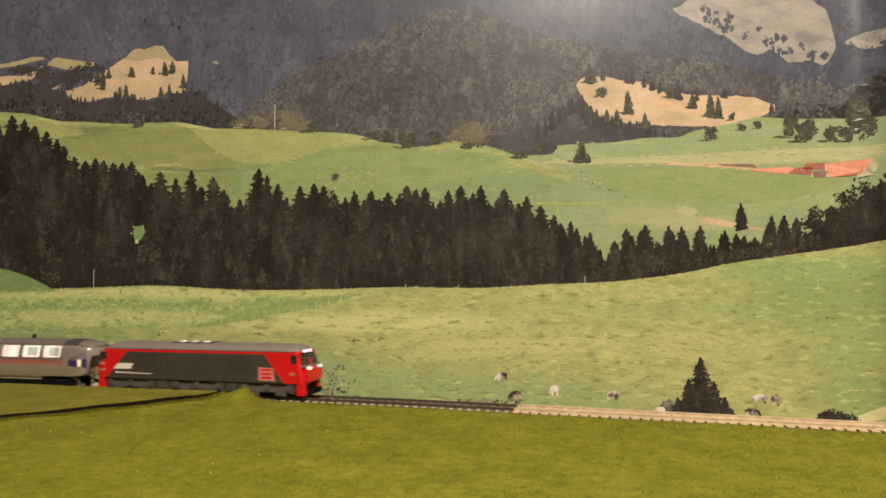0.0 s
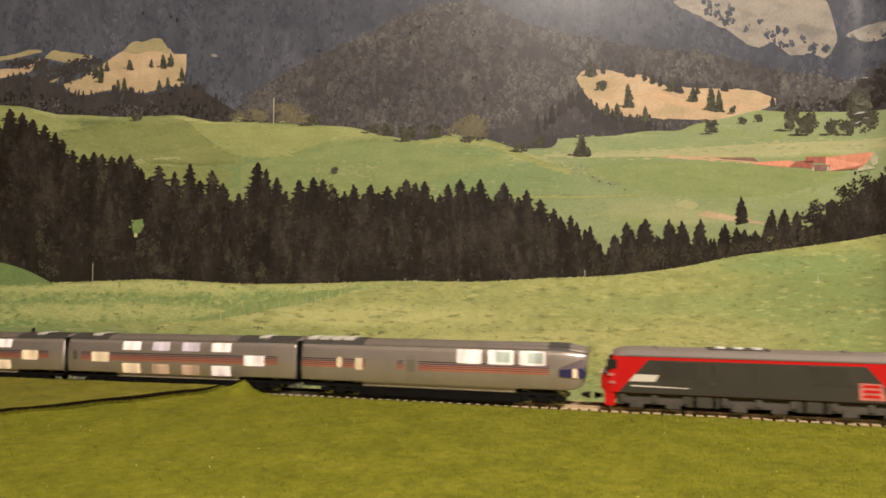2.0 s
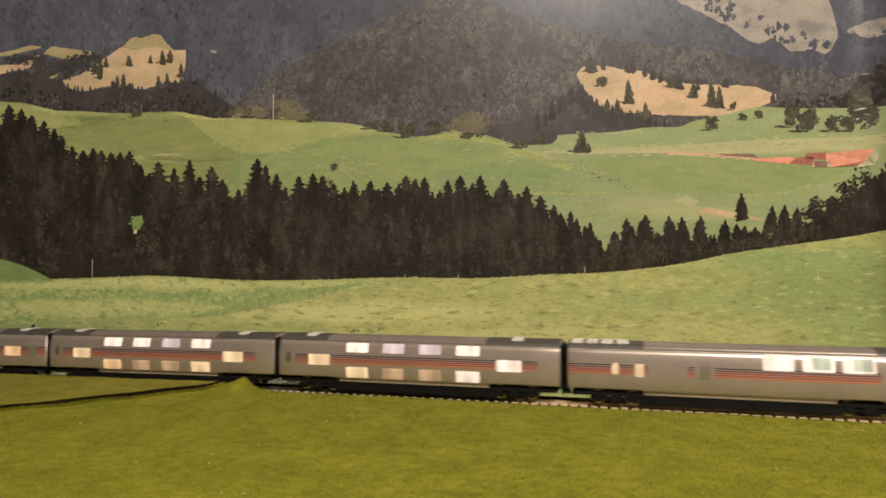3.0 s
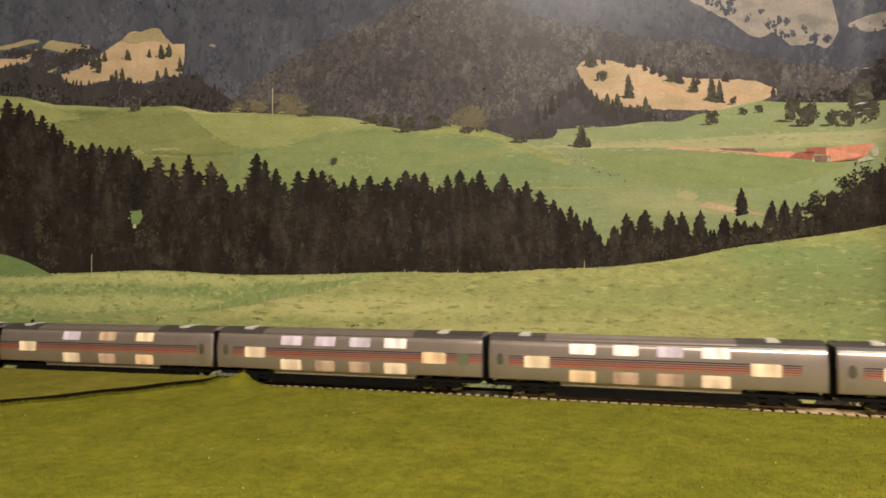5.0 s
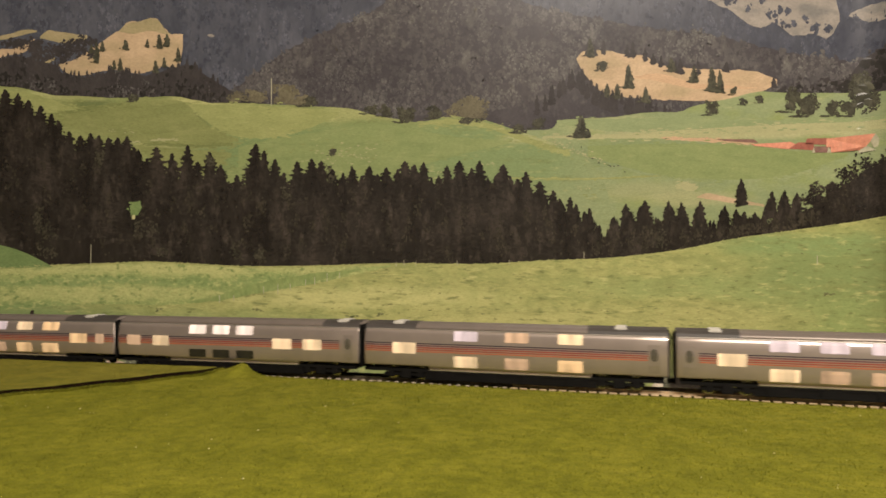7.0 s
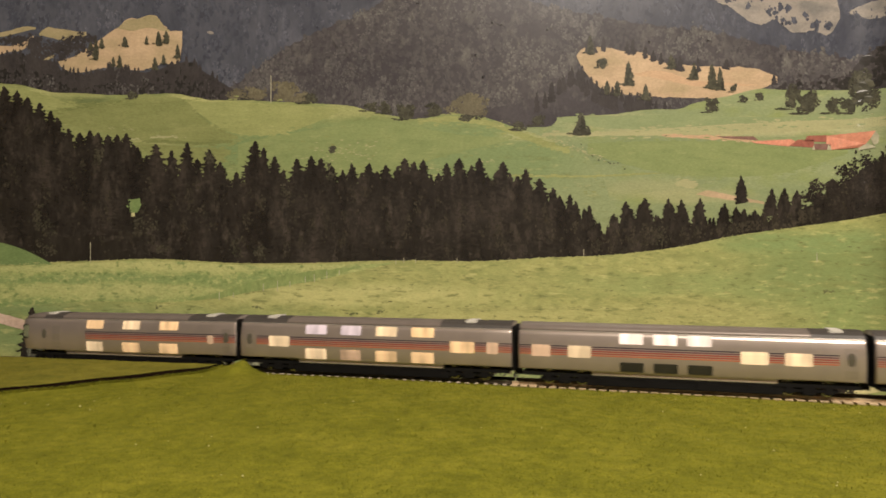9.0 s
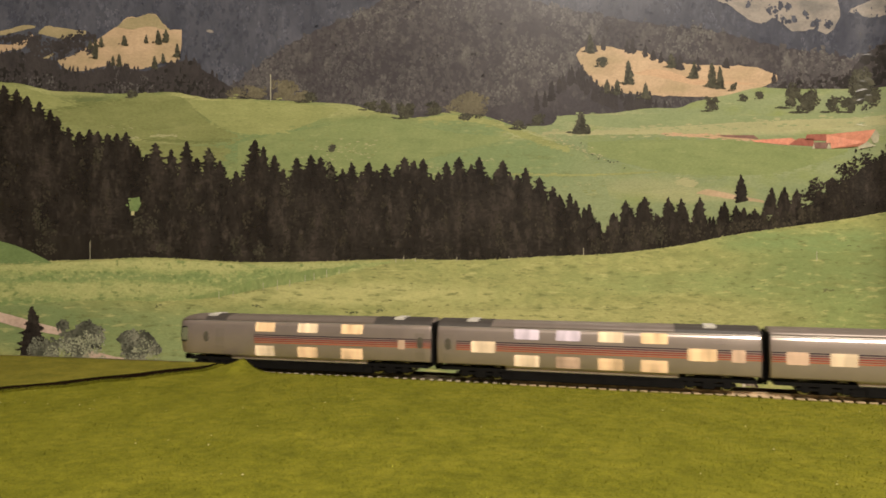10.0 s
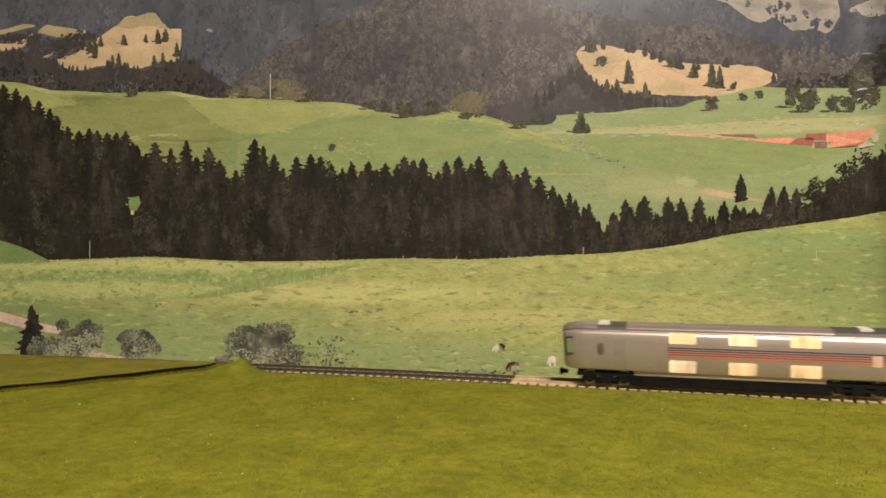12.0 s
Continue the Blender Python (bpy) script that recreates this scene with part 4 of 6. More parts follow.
lone("spruce", 1311, 353, 27, 44, I_SPRUCE, "single dark spruce in the valley meadow")
lone("crown", 828, 206, 70, 50, I_OLIVE, "broad olive-brown tree clump", 9)
lone("crown", 828, 211, 50, 14, I_TREE, "dark shrub under the olive tree")
part("printed_pole", band([(477.4, 130), (478.9, 130)], 178.0, 14), I_POST, backdrop, "thin pale pole")

# farm: long orange roofs, darker ends, white gables
for name, pts, mat, label in (
        ("barn_roof", [(1328, 247), (1400, 243), (1414, 250), (1396, 256), (1336, 250)], I_RED, "long printed orange barn roof"),
        ("barn_roof", [(1462, 237), (1545, 230), (1538, 242), (1530, 252), (1462, 252)], I_RED, "printed orange barn roof"),
        ("barn_roof", [(1428, 237), (1464, 236), (1463, 248), (1424, 247)], I_ROOFDARK, "printed red-brown barn roof"),
        ("barn_roof", [(1412, 244), (1440, 244), (1440, 258), (1396, 255)], I_ROOFDARK, "printed red-brown barn roof"),
        ("barn_roof", [(1470, 250), (1532, 251), (1520, 258), (1470, 262)], I_RED, "printed orange barn roof"),
        ("barn_wall", [(1440, 251), (1470, 251), (1468, 262), (1440, 262)], I_BARNWALL, "printed purple-brown barn wall"),
        ("barn_gable", [(1466, 252), (1472, 262), (1463, 262)], I_POST, "small white gable"),
        ("barn_gable", [(1440, 252), (1442, 262), (1437, 262)], I_POST, "small white gable"),
        ("barn_gable", [(1545, 230), (1551, 240), (1549, 252), (1542, 255), (1537, 243)], I_POST, "white gable end"),
        ("barn_gable", [(1518, 258), (1530, 250), (1546, 259), (1518, 263)], I_POST, "low white gable"),
        ("shed_roof", [(1268, 238), (1334, 238), (1342, 245), (1282, 241)], I_BARNWALL, "printed brown shed roof")):
    lay = {"barn_roof": 14, "barn_wall": 15, "shed_roof": 14, "barn_gable": 15.6}[name] + (0.4 if mat is I_ROOFDARK else 0)
    part(name, ([on_sheet(u, v, lay) for u, v in pts], [tuple(range(len(pts)))[::-1]]), mat, backdrop, label)

# spruce belt across the middle
BELT_TOP = smooth_profile([(-120, 110), (0, 162), (50, 186), (110, 226), (200, 246), (232, 252), (262, 286), (330, 284), (400, 306), (440, 290), (500, 298), (600, 304), (680, 302), (760, 300), (840, 294), (900, 300), (950, 328), (1000, 358), (1050, 386), (1100, 378), (1180, 368), (1235, 372), (1300, 380), (1360, 362), (1430, 344), (1470, 308), (1500, 290), (1540, 262), (1600, 236), (1760, 206)], 5, 5, 0.05, 4)
FRONT = smooth_profile([(-120, 470), (0, 466), (90, 461), (180, 458), (270, 455), (350, 459), (430, 463), (560, 462), (700, 458), (850, 459), (960, 453), (1080, 448), (1200, 434), (1290, 416), (1400, 400), (1500, 386), (1568, 374), (1660, 356), (1760, 340)], 4, 1.4, 0.12, 6)
part("forest_shade", band([(u, v + 26) for u, v in BELT_TOP], 480.0, 16), I_DARK, backdrop, "dark interior of the spruce belt")
TALL_WEST = [(5, 150), (28, 157), (48, 171), (68, 180), (88, 194), (100, 205), (120, 224), (140, 232), (158, 229), (172, 232), (190, 236), (206, 236), (222, 234), (243, 258), (275, 253), (302, 264), (330, 250), (370, 262), (388, 284), (418, 302), (450, 248), (485, 274), (525, 279), (550, 274), (567, 277), (586, 292)]
TALL_EAST = [(622, 287), (652, 287), (682, 289), (715, 277), (732, 284), (748, 281), (776, 304), (790, 286), (812, 277), (848, 277), (890, 283), (930, 297), (955, 314), (978, 329), (1008, 342), (1042, 361), (1085, 376), (1107, 354), (1140, 347), (1182, 349), (1205, 352), (1238, 349), (1282, 357), (1302, 364), (1316, 367), (1335, 369), (1365, 332), (1388, 331), (1410, 334)]
ink = Ink(17, 40)
for u, tip in TALL_WEST + TALL_EAST:
    low = height_at(FRONT, u)
    size = max(0.42, min(1.0, (low - tip) / 170))
    h = min(ink.rnd.uniform(96, 120) * size, low + 4 - tip)
    ink.conifer(u, tip + h, h, h * ink.rnd.uniform(0.58, 0.86))
    ink.crown(u + ink.rnd.uniform(-4, 4), tip + h, h * 0.56, h * ink.rnd.uniform(0.72, 0.98), 110, 2.3 * size)
    ink.conifer(u + ink.rnd.uniform(12, 18) * size * ink.rnd.choice((-1, 1)), tip + h, h * ink.rnd.uniform(0.72, 0.9), h * 0.5)
ink.done("spruce_belt", I_SPRUCE, "tall spruces along the top of the belt", "stuff")
for seed, lay, n, lo, hi, h0, h1 in ((44, 17.5, 120, 0.0, 0.2, 70, 100), (42, 18, 120, 0.2, 0.6, 64, 100), (43, 19, 130, 0.5, 1.0, 46, 84)):
    ink = Ink(lay, seed)
    for k in range(n):
        u = -118 + 1868 * (k + ink.rnd.uniform(-0.7, 0.7)) / n
        top, low = height_at(BELT_TOP, u), height_at(FRONT, u)
        size = max(0.45, min(1.0, (low - top) / 150))
        tip = top + (low - top) * ink.rnd.uniform(lo, hi) * 0.62 + ink.rnd.uniform(-4, 14) * size
        h = min(ink.rnd.uniform(h0, h1) * size, low + 6 - tip)
        if 228 < u < 252 and tip + h > 350 and tip < 385:
            continue
        if u > 1420:
            ink.crown(u, tip + h, h * 0.7, h, 150, 2.2)
        elif h > 12:
            ink.conifer(u, tip + h, h, h * ink.rnd.uniform(0.46, 0.66))
    ink.done("spruce_belt", I_SPRUCE, "dense belt of dark spruces", "stuff")
ink = Ink(19.5, 45)
for u, base, w, h in ((1460, 372, 60, 66), (1485, 366, 70, 76), (1520, 360, 80, 86), (1550, 350, 90, 96), (1600, 340, 90, 100), (1660, 330, 100, 110), (1725, 320, 90, 110), (1440, 380, 50, 50)):
    ink.crown(u, base, w, h, 320, 2.6)
ink.done("spruce_belt", I_SPRUCE, "dark broad trees ending the belt", "stuff")
ink = Ink(20, 47)
for _ in range(500):
    u = ink.rnd.uniform(-118, 1740)
    top, low = height_at(BELT_TOP, u), height_at(FRONT, u)
    w = top + 14 + (low - top - 16) * ink.rnd.random()
    ink.dab(u, w, ink.rnd.uniform(1.0, 2.6), 1.2)
for _ in range(150):
    u = ink.rnd.uniform(-118, 1500)
    top, low = height_at(BELT_TOP, u), height_at(FRONT, u)
    w = top + 20 + (low - top - 46) * ink.rnd.random()
    tall = ink.rnd.uniform(10, 30)
    for _ in range(int(tall)):
        k = ink.rnd.random()
        ink.dab(u + ink.rnd.gauss(0, 1.5 + 4 * k), w + tall * k, ink.rnd.uniform(0.8, 2.4), 1.3)
ink.done("branch_lights", I_BRANCH, "faint lit branches in the spruce belt", "stuff")
ink = Ink(21, 49)
ink.poly([(232, 350), (247, 348), (248, 362), (243, 373), (234, 373), (228, 362)])
for _ in range(22):
    k = ink.rnd.random()
    ink.dab(238 + ink.rnd.gauss(0, 6), 361 + ink.rnd.gauss(0, 5), ink.rnd.uniform(1.5, 4), 0.8)
ink.done("forest_gap", I_MOUND, "small green gap in the forest")
part("forest_hut", ([on_sheet(u, v, 22) for u, v in ((232, 373), (238, 373), (237.5, 380), (232, 380))], [(3, 2, 1, 0)]), I_BAND, backdrop, "tiny pale hut in the forest gap")
ink = Ink(21, 48)
for u, base, w, h, n in ((78, 420, 44, 72, 150), (80, 452, 40, 30, 60), (258, 420, 44, 52, 110), (286, 448, 22, 28, 60), (172, 290, 22, 40, 70), (372, 290, 24, 34, 70), (418, 452, 22, 40, 60), (462, 456, 24, 30, 50), (585, 322, 22, 40, 60), (1165, 436, 30, 46, 70), (505, 345, 18, 26, 40)):
    ink.crown(u, base, w, h, n, 2.0)
ink.done("forest_edge_bushes", I_EDGEBUSH, "lighter leafy trees in the forest", "stuff")

# front pasture
part("front_pasture", band(FRONT, 758.0, 24), I_FRONT, backdrop, "sunny yellow-green pasture")
part("green_mound", band(smooth_profile([(-120, 418), (-40, 422), (0, 426), (40, 438), (70, 452), (92, 464)], 4), 466.0, 25), I_MOUND, backdrop, "round green mound")
part("crop_field", patch([(-118, 471), (0, 468), (90, 464), (180, 461), (270, 458), (350, 462), (430, 466), (560, 465), (690, 462)], [(-118, 545), (0, 540), (90, 534), (180, 530), (270, 532), (350, 528), (430, 515), (560, 493), (690, 464)], 26, 1.5, 9.0), I_CROP, backdrop, "yellow flowering crop field")
part("crop_edge", patch([(330, 527), (388, 514), (460, 492), (540, 478), (640, 468)], [(330, 529), (388, 524), (460, 510), (540, 494), (640, 470)], 27, 1.5, 9.5), I_CROPEDGE, backdrop, "green crop stems along the field edge")
ink = Ink(28.4, 54)
for _ in range(90):
    u = 560 + 1180 * ink.rnd.random() ** 0.7
    ink.dab(u, height_at(FRONT, u) + 30 + ink.rnd.random() ** 0.8 * 180, ink.rnd.uniform(1.2, 4.6), 0.24)
for u, w in ((672, 548), (456, 540), (280, 540), (1462, 512), (620, 553)):
    for _ in range(9):
        ink.dab(u + ink.rnd.gauss(0, 5), w + ink.rnd.gauss(0, 1.5), ink.rnd.uniform(1.5, 3.5), 0.6)
ink.done("pasture_scrub", I_SCRUB, "small dark grass clumps", "stuff")
ink = Ink(29, 53)
for _ in range(500):
    u = ink.rnd.uniform(-110, 1740)
    ink.dab(u, height_at(FRONT, u) + ink.rnd.uniform(-0.8, 1.2), ink.rnd.uniform(0.6, 1.5), 0.8)
ink.done("pasture_rim", I_TUFT2, "pale grass along the crest", "stuff")
for u, base, h in ((388, 528, 14), (413, 524, 10), (466, 512, 13), (491, 512, 18), (513, 506, 12), (540, 498, 12), (556, 496, 14), (578, 490, 14), (600, 484, 9), (700, 464, 8), (714, 462, 9), (735, 462, 7), (808, 462, 8), (900, 460, 7), (1032, 450, 12), (160, 462, 36), (985, 606, 12), (1444, 460, 16)):
    part("printed_post", band([(u - 0.55, base - h), (u + 0.55, base - h)], float(base), 30), I_POST, backdrop, "thin pale fence post")

# road, bushes, fir and cattle along the foot of the print
part("pink_road", patch([(-118, 520), (-40, 542), (20, 556), (60, 568), (110, 580)], [(-118, 534), (-40, 558), (20, 574), (60, 584), (110, 592)], 30, 1.0, 11.0), I_ROAD, backdrop, "pinkish gravel road")
part("pink_road", patch([(110, 600), (160, 618), (220, 632), (300, 640)], [(110, 604), (160, 634), (220, 652), (300, 644)], 30, 1.0, 11.5), I_ROAD, backdrop, "pinkish gravel road")
part("pink_road", patch([(1486, 694), (1530, 674), (1580, 652), (1640, 636)], [(1486, 698), (1530, 692), (1580, 676), (1640, 662)], 30, 1.0, 11.8), I_BAND, backdrop, "pale farm track")
lone("spruce", 58, 636, 66, 94, I_SPRUCE, "dark fir beside the road", 31)
lone("crown", 140, 640, 92, 82, I_BUSH, "grey-green flowering bush", 32)
lone("crown", 88, 640, 66, 50, I_BUSH, "grey-green flowering bush", 33)
lone("crown", 240, 642, 90, 68, I_BUSH, "grey-green loose bush", 32)
for u, base, w, h in ((150, 640, 80, 56), (100, 642, 56, 38), (250, 642, 76, 50), (166, 636, 40, 60), (470, 650, 110, 40), (130, 634, 90, 48)):
    ink = Ink(34, int(u) + 3)
    ink.crown(u, base, w, h, int(w * h / 26), 1.7)
    ink.done("printed_blossom", I_LEAF, "pale leaves on the bush")
lone("crown", 398, 650, 34, 28, I_BUSH, "small grey bush", 33)
lone("crown", 472, 660, 140, 92, I_BUSH, "grey rounded bush", 33)
ink = Ink(32, 61)
for _ in range(130):
    ink.dab(ink.rnd.gauss(585, 20), ink.rnd.uniform(596, 660), ink.rnd.uniform(1, 3), 1.0)
ink.done("printed_tree", I_BUSH, "thin leafless shrub")
lone("spruce", 1234, 704, 134, 122, I_SPRUCE, "broad dark fir standing in the pasture", 32)
lone("crown", 1180, 700, 44, 52, I_BUSH, "grey shrub beside the fir", 31)
lone("crown", 1455, 712, 96, 40, I_SPRUCE, "low dark bush", 32)
lone("crown", 1384, 710, 34, 22, I_SPRUCE, "low dark bush", 32)
ink = Ink(33.5, 63)
for _ in range(150):
    k = ink.rnd.random() ** 0.7
    ink.dab(1238 + ink.rnd.uniform(-0.5, 1.0) * 58 * k, 590 + 108 * k, ink.rnd.uniform(0.9, 2.4), 0.8)
ink.done("fir_lights", I_EDGEBUSH, "greyer lit twigs of the fir", "stuff")
ink = Ink(31, 62)
for _ in range(80):
    ink.dab(ink.rnd.gauss(862, 30), ink.rnd.uniform(655, 672), ink.rnd.uniform(1, 3.5), 0.7)
ink.done("printed_tree", I_BUSH, "low scrub by the track")


def cow(u, v, w, h, turn, mat=I_COW):
    """A grazing cow in side view: body, lowered head, legs."""
    ink = Ink(34, int(u))
    n = 12
    ink.poly([(u + w * 0.5 * math.cos(a * 6.283 / n) * (1.0 if abs(math.sin(a * 6.283 / n)) < 0.8 else 1.1), v - h * 0.62 - h * 0.30 * math.sin(a * 6.283 / n)) for a in range(n)])
    for dx in (-0.36, -0.24, 0.26, 0.38):
        ink.poly([(u + w * dx - 1.1, v - h * 0.5), (u + w * dx + 1.1, v - h * 0.5), (u + w * dx + 0.9, v), (u + w * dx - 0.9, v)])
    s = turn
    ink.poly([(u + s * w * 0.36, v - h * 0.78), (u + s * w * 0.52, v - h * 0.72), (u + s * w * 0.68, v - h * 0.26), (u + s * w * 0.60, v - h * 0.12), (u + s * w * 0.50, v - h * 0.24), (u + s * w * 0.40, v - h * 0.5)][::(1 if s > 0 else -1)])
    ink.done("printed_cow", mat, "brown and cream grazing cow")


for u, v, w, h, s in ((884, 624, 20, 18, -1), (909, 658, 22, 20, -1), (977, 648, 14, 20, -1), (1078, 655, 22, 17, 1), (1338, 662, 26, 18, -1), (1364, 666, 16, 22, 1), (1322, 688, 26, 20, 1), (1162, 682, 18, 16, -1)):
    cow(u, v, w, h, s)


# ---- the train ----
LC = 0.1365                      # coach pitch, coupling to coupling
M_SILVER = plain("coach_silver", (0.52, 0.435, 0.38, 1), 0.31, 0.68, 0.06, 120.0)
M_ROOF = plain("coach_roof_grey", (0.20, 0.165, 0.14, 1), 0.42, 0.35, 0.1, 150.0)
M_ROOFDARK = plain("roof_dark", (0.045, 0.038, 0.032, 1), 0.6, 0, 0.2, 200.0)
M_ROOFPALE = plain("roof_unit_pale", (0.55, 0.52, 0.46, 1), 0.5, 0, 0.1, 200.0)
M_BLACK = plain("underframe_black", (0.004, 0.0034, 0.003, 1), 0.7, 0, 0.3, 300.0, 0.0, 0.2)
M_GUTTER = plain("gutter_bright", (0.72, 0.66, 0.58, 1), 0.25, 0.6, 0.05)
M_STEEL = plain("wheel_steel", (0.60, 0.56, 0.50, 1), 0.25, 1.0, 0.1)
M_NAVY = plain("stripe_navy", rgb(48, 36, 48), 0.4)
M_PLUM = plain("stripe_plum", rgb(98, 50, 62), 0.4)
M_REDLINE = plain("stripe_red", rgb(158, 58, 46), 0.4)
M_ORANGE = plain("stripe_orange", rgb(190, 96, 62), 0.4)
M_GREYDOOR = plain("door_silver", (0.475, 0.40, 0.345, 1), 0.34, 0.68, 0.06)
M_SLOT = plain("dark_glass", (0.03, 0.028, 0.022, 1), 0.12, 0, 0.2)
M_TINT = plain("green_glass", (0.17, 0.18, 0.11, 1), 0.10, 0, 0.2)
M_OVAL = plain("oval_glass", (0.10, 0.088, 0.065, 1), 0.15, 0, 0.2)
W_WHITE = glow("window_white", (0.95, 0.80, 0.72, 1), 0.42)
W_CREAM = glow("window_cream", (0.95, 0.72, 0.46, 1), 0.32)
W_YELLOW = glow("window_yellow", (0.92, 0.62, 0.34, 1), 0.30)
W_MIST = glow("window_mist", (0.46, 0.50, 0.42, 1), 0.30)
W_DIM = glow("window_dim", (0.62, 0.42, 0.28, 1), 0.22)
W_LILAC = glow("window_lilac", (0.62, 0.52, 0.56, 1), 0.36)

# half cross-section of a coach side: half-width and height over the sleepers, in mm
SIDE = [(8.4, 6.6), (9.3, 9.0), (9.8, 12.6), (9.85, 17.5), (9.5, 20.5), (9.0, 23.2), (8.3, 25.0)]
SIDE_END = [(9.15, 8.5), (9.3, 9.0)] + SIDE[2:]       # over the bogies the side stops higher
ROOF = [(8.3, 25.0), (7.4, 26.2), (5.4, 27.2), (2.8, 27.7), (0.0, 27.85)]


def side_y(z):
    for (w0, z0), (w1, z1) in zip(SIDE, SIDE[1:]):
        if z <= z1:
            return w0 + (w1 - w0) * (z - z0) / (z1 - z0)
    return SIDE[-1][0]


def loft(sections):
    """Skin over a row of equal closed rings; ends capped."""
    v, fc = [], []
    n = len(sections[0])
    for ring in sections:
        v += [(x * MM, y * MM, z * MM) for x, y, z in ring]
    for k in range(len(sections) - 1):
        for i in range(n):
            j = (i + 1) % n
            fc.append((k * n + i, (k + 1) * n + i, (k + 1) * n + j, k * n + j))
    fc.append(tuple(range(n)))
    fc.append(tuple(range((len(sections) - 1) * n + n - 1, (len(sections) - 1) * n - 1, -1)))
    return v, fc


def ring(profile, x, wscale=1.0, ztop=0.0, zlift=0.0, lean=0.0):
    """A closed ring from a half profile that runs from the bottom edge upwards."""
    out = []
    zs = [z for _, z in profile]
    z0, z1 = min(zs), max(zs)
    def at(w, z, s):
        k = (z - z0) / (z1 - z0)
        return (x - lean * k, s * w * wscale, z - ztop * k + zlift * (1 - k))
    for w, z in profile:
        out.append(at(w, z, -1))
    for w, z in reversed(profile):
        if w > 0:
            out.append(at(w, z, 1))
    return out


def side_patch(x0, x1, z0, z1, s, off=0.12, depth=0.35, steps=3, round_=0.0):
    """A thin plate that follows the side; s = -1 for the near side, 1 for the far one."""
    v, fc = [], []
    cols = [x0, x1] if not round_ else [x0, x0 + round_ * 0.35, x0 + round_, x1 - round_, x1 - round_ * 0.35, x1]
    trims = [0, 0] if not round_ else [round_, round_ * 0.35, 0, 0, round_ * 0.35, round_]
    rows = steps + 1
    for x, tr in zip(cols, trims):
        for k in range(rows):
            z = z0 + tr + (z1 - z0 - 2 * tr) * k / steps
            w = side_y(z)
            v += [(x * MM, s * (w + off) * MM, z * MM), (x * MM, s * (w + off - depth) * MM, z * MM)]
    c = 2 * rows
    for i in range(len(cols) - 1):
        for k in range(rows - 1):
            a = i * c + 2 * k
            fc.append((a, a + c, a + c + 2, a + 2))
        for k in (0, rows - 1):
            a = i * c + 2 * k
            fc.append((a, a + 1, a + c + 1, a + c))
    for i in (0, len(cols) - 1):
        for k in range(rows - 1):
            a = i * c + 2 * k
            fc.append((a, a + 2, a + 3, a + 1))
    return v, fc


def bogie(parent, x, wheelbase=14.0, big=2.9):
    """A truck: side frames, bolster, springs and four wheels on two axles."""
    bm = bmesh.new()
    for s in (-1, 1):
        add_box(bm, (x - 10.5) * MM, (x + 10.5) * MM, (s * 7.4 - 0.7) * MM, (s * 7.4 + 0.7) * MM, 3.6 * MM, 5.2 * MM, 0.0003)
        for d in (-wheelbase / 2, wheelbase / 2):
            add_box(bm, (x + d - 1.6) * MM, (x + d + 1.6) * MM, (s * 7.5 - 0.9) * MM, (s * 7.5 + 0.9) * MM, 3.0 * MM, 6.0 * MM, 0.0003)
        add_box(bm, (x - 2.4) * MM, (x + 2.4) * MM, (s * 7.6 - 0.9) * MM, (s * 7.6 + 0.9) * MM, 2.6 * MM, 6.4 * MM, 0.0003)
    add_box(bm, (x - 2) * MM, (x + 2) * MM, -7 * MM, 7 * MM, 4 * MM, 6.8 * MM)
    truck = part("bogie", bm, M_BLACK, parent, "black bogie frame")
    for d in (-wheelbase / 2, wheelbase / 2):
        for s in (-1, 1):
            bm = bmesh.new()
            add_disc(bm, (x + d) * MM, s * 4.1 * MM, s * 5.6 * MM, 4.75 * MM, big * MM, 24)
            add_disc(bm, (x + d) * MM, s * 5.6 * MM, s * 5.9 * MM, 4.75 * MM, big * 0.62 * MM, 16)
            part("wheel", bm, M_STEEL, truck, "bright steel wheel")
    return truck


def underframe(parent, x0, x1, b0, b1):
    bm = box((b0 + 9) * MM, (b1 - 9) * MM, -8.2 * MM, 8.2 * MM, 2.2 * MM, 6.9 * MM, 0.0003)
    add_box(bm, x0 * MM, x1 * MM, -8.4 * MM, 8.4 * MM, 5.6 * MM, 7.0 * MM)
    part("underframe", bm, M_BLACK, parent, "black equipment skirt and floor")
    for k in range(4):
        x = b0 + 14 + k * (b1 - b0 - 36) / 3
        part("equipment_box", box(x * MM, (x + 9) * MM, -8.6 * MM, -7.9 * MM, 2.3 * MM, 5.8 * MM, 0.0003), M_BLACK, parent)


def coupler(parent, x, s):
    bm = box(min(x, x + s * 3.0) * MM, max(x, x + s * 3.0) * MM, -1.0 * MM, 1.0 * MM, 5.0 * MM, 6.6 * MM, 0.0002)
    add_box(bm, (x + s * 2.2) * MM if s > 0 else (x - 3.6) * MM, (x + 3.6) * MM if s > 0 else (x - 2.2) * MM, -1.5 * MM, 1.5 * MM, 4.4 * MM, 7.0 * MM, 0.0002)
    part("coupler", bm, M_BLACK, parent, "black coupling hook")


UP, MIDDLE, LOW = (20.3, 24.6), (14.0, 19.0), (8.6, 13.6)


def window(parent, u0, u1, zone, mat, label="", name="window", rnd=0.45):
    x0, x1 = u0 * LC * 1000, u1 * LC * 1000
    for s in (-1, 1):
        part(name, side_patch(x0, x1, zone[0], zone[1], s, 0.10, 0.4, 4, rnd), mat, parent, label)


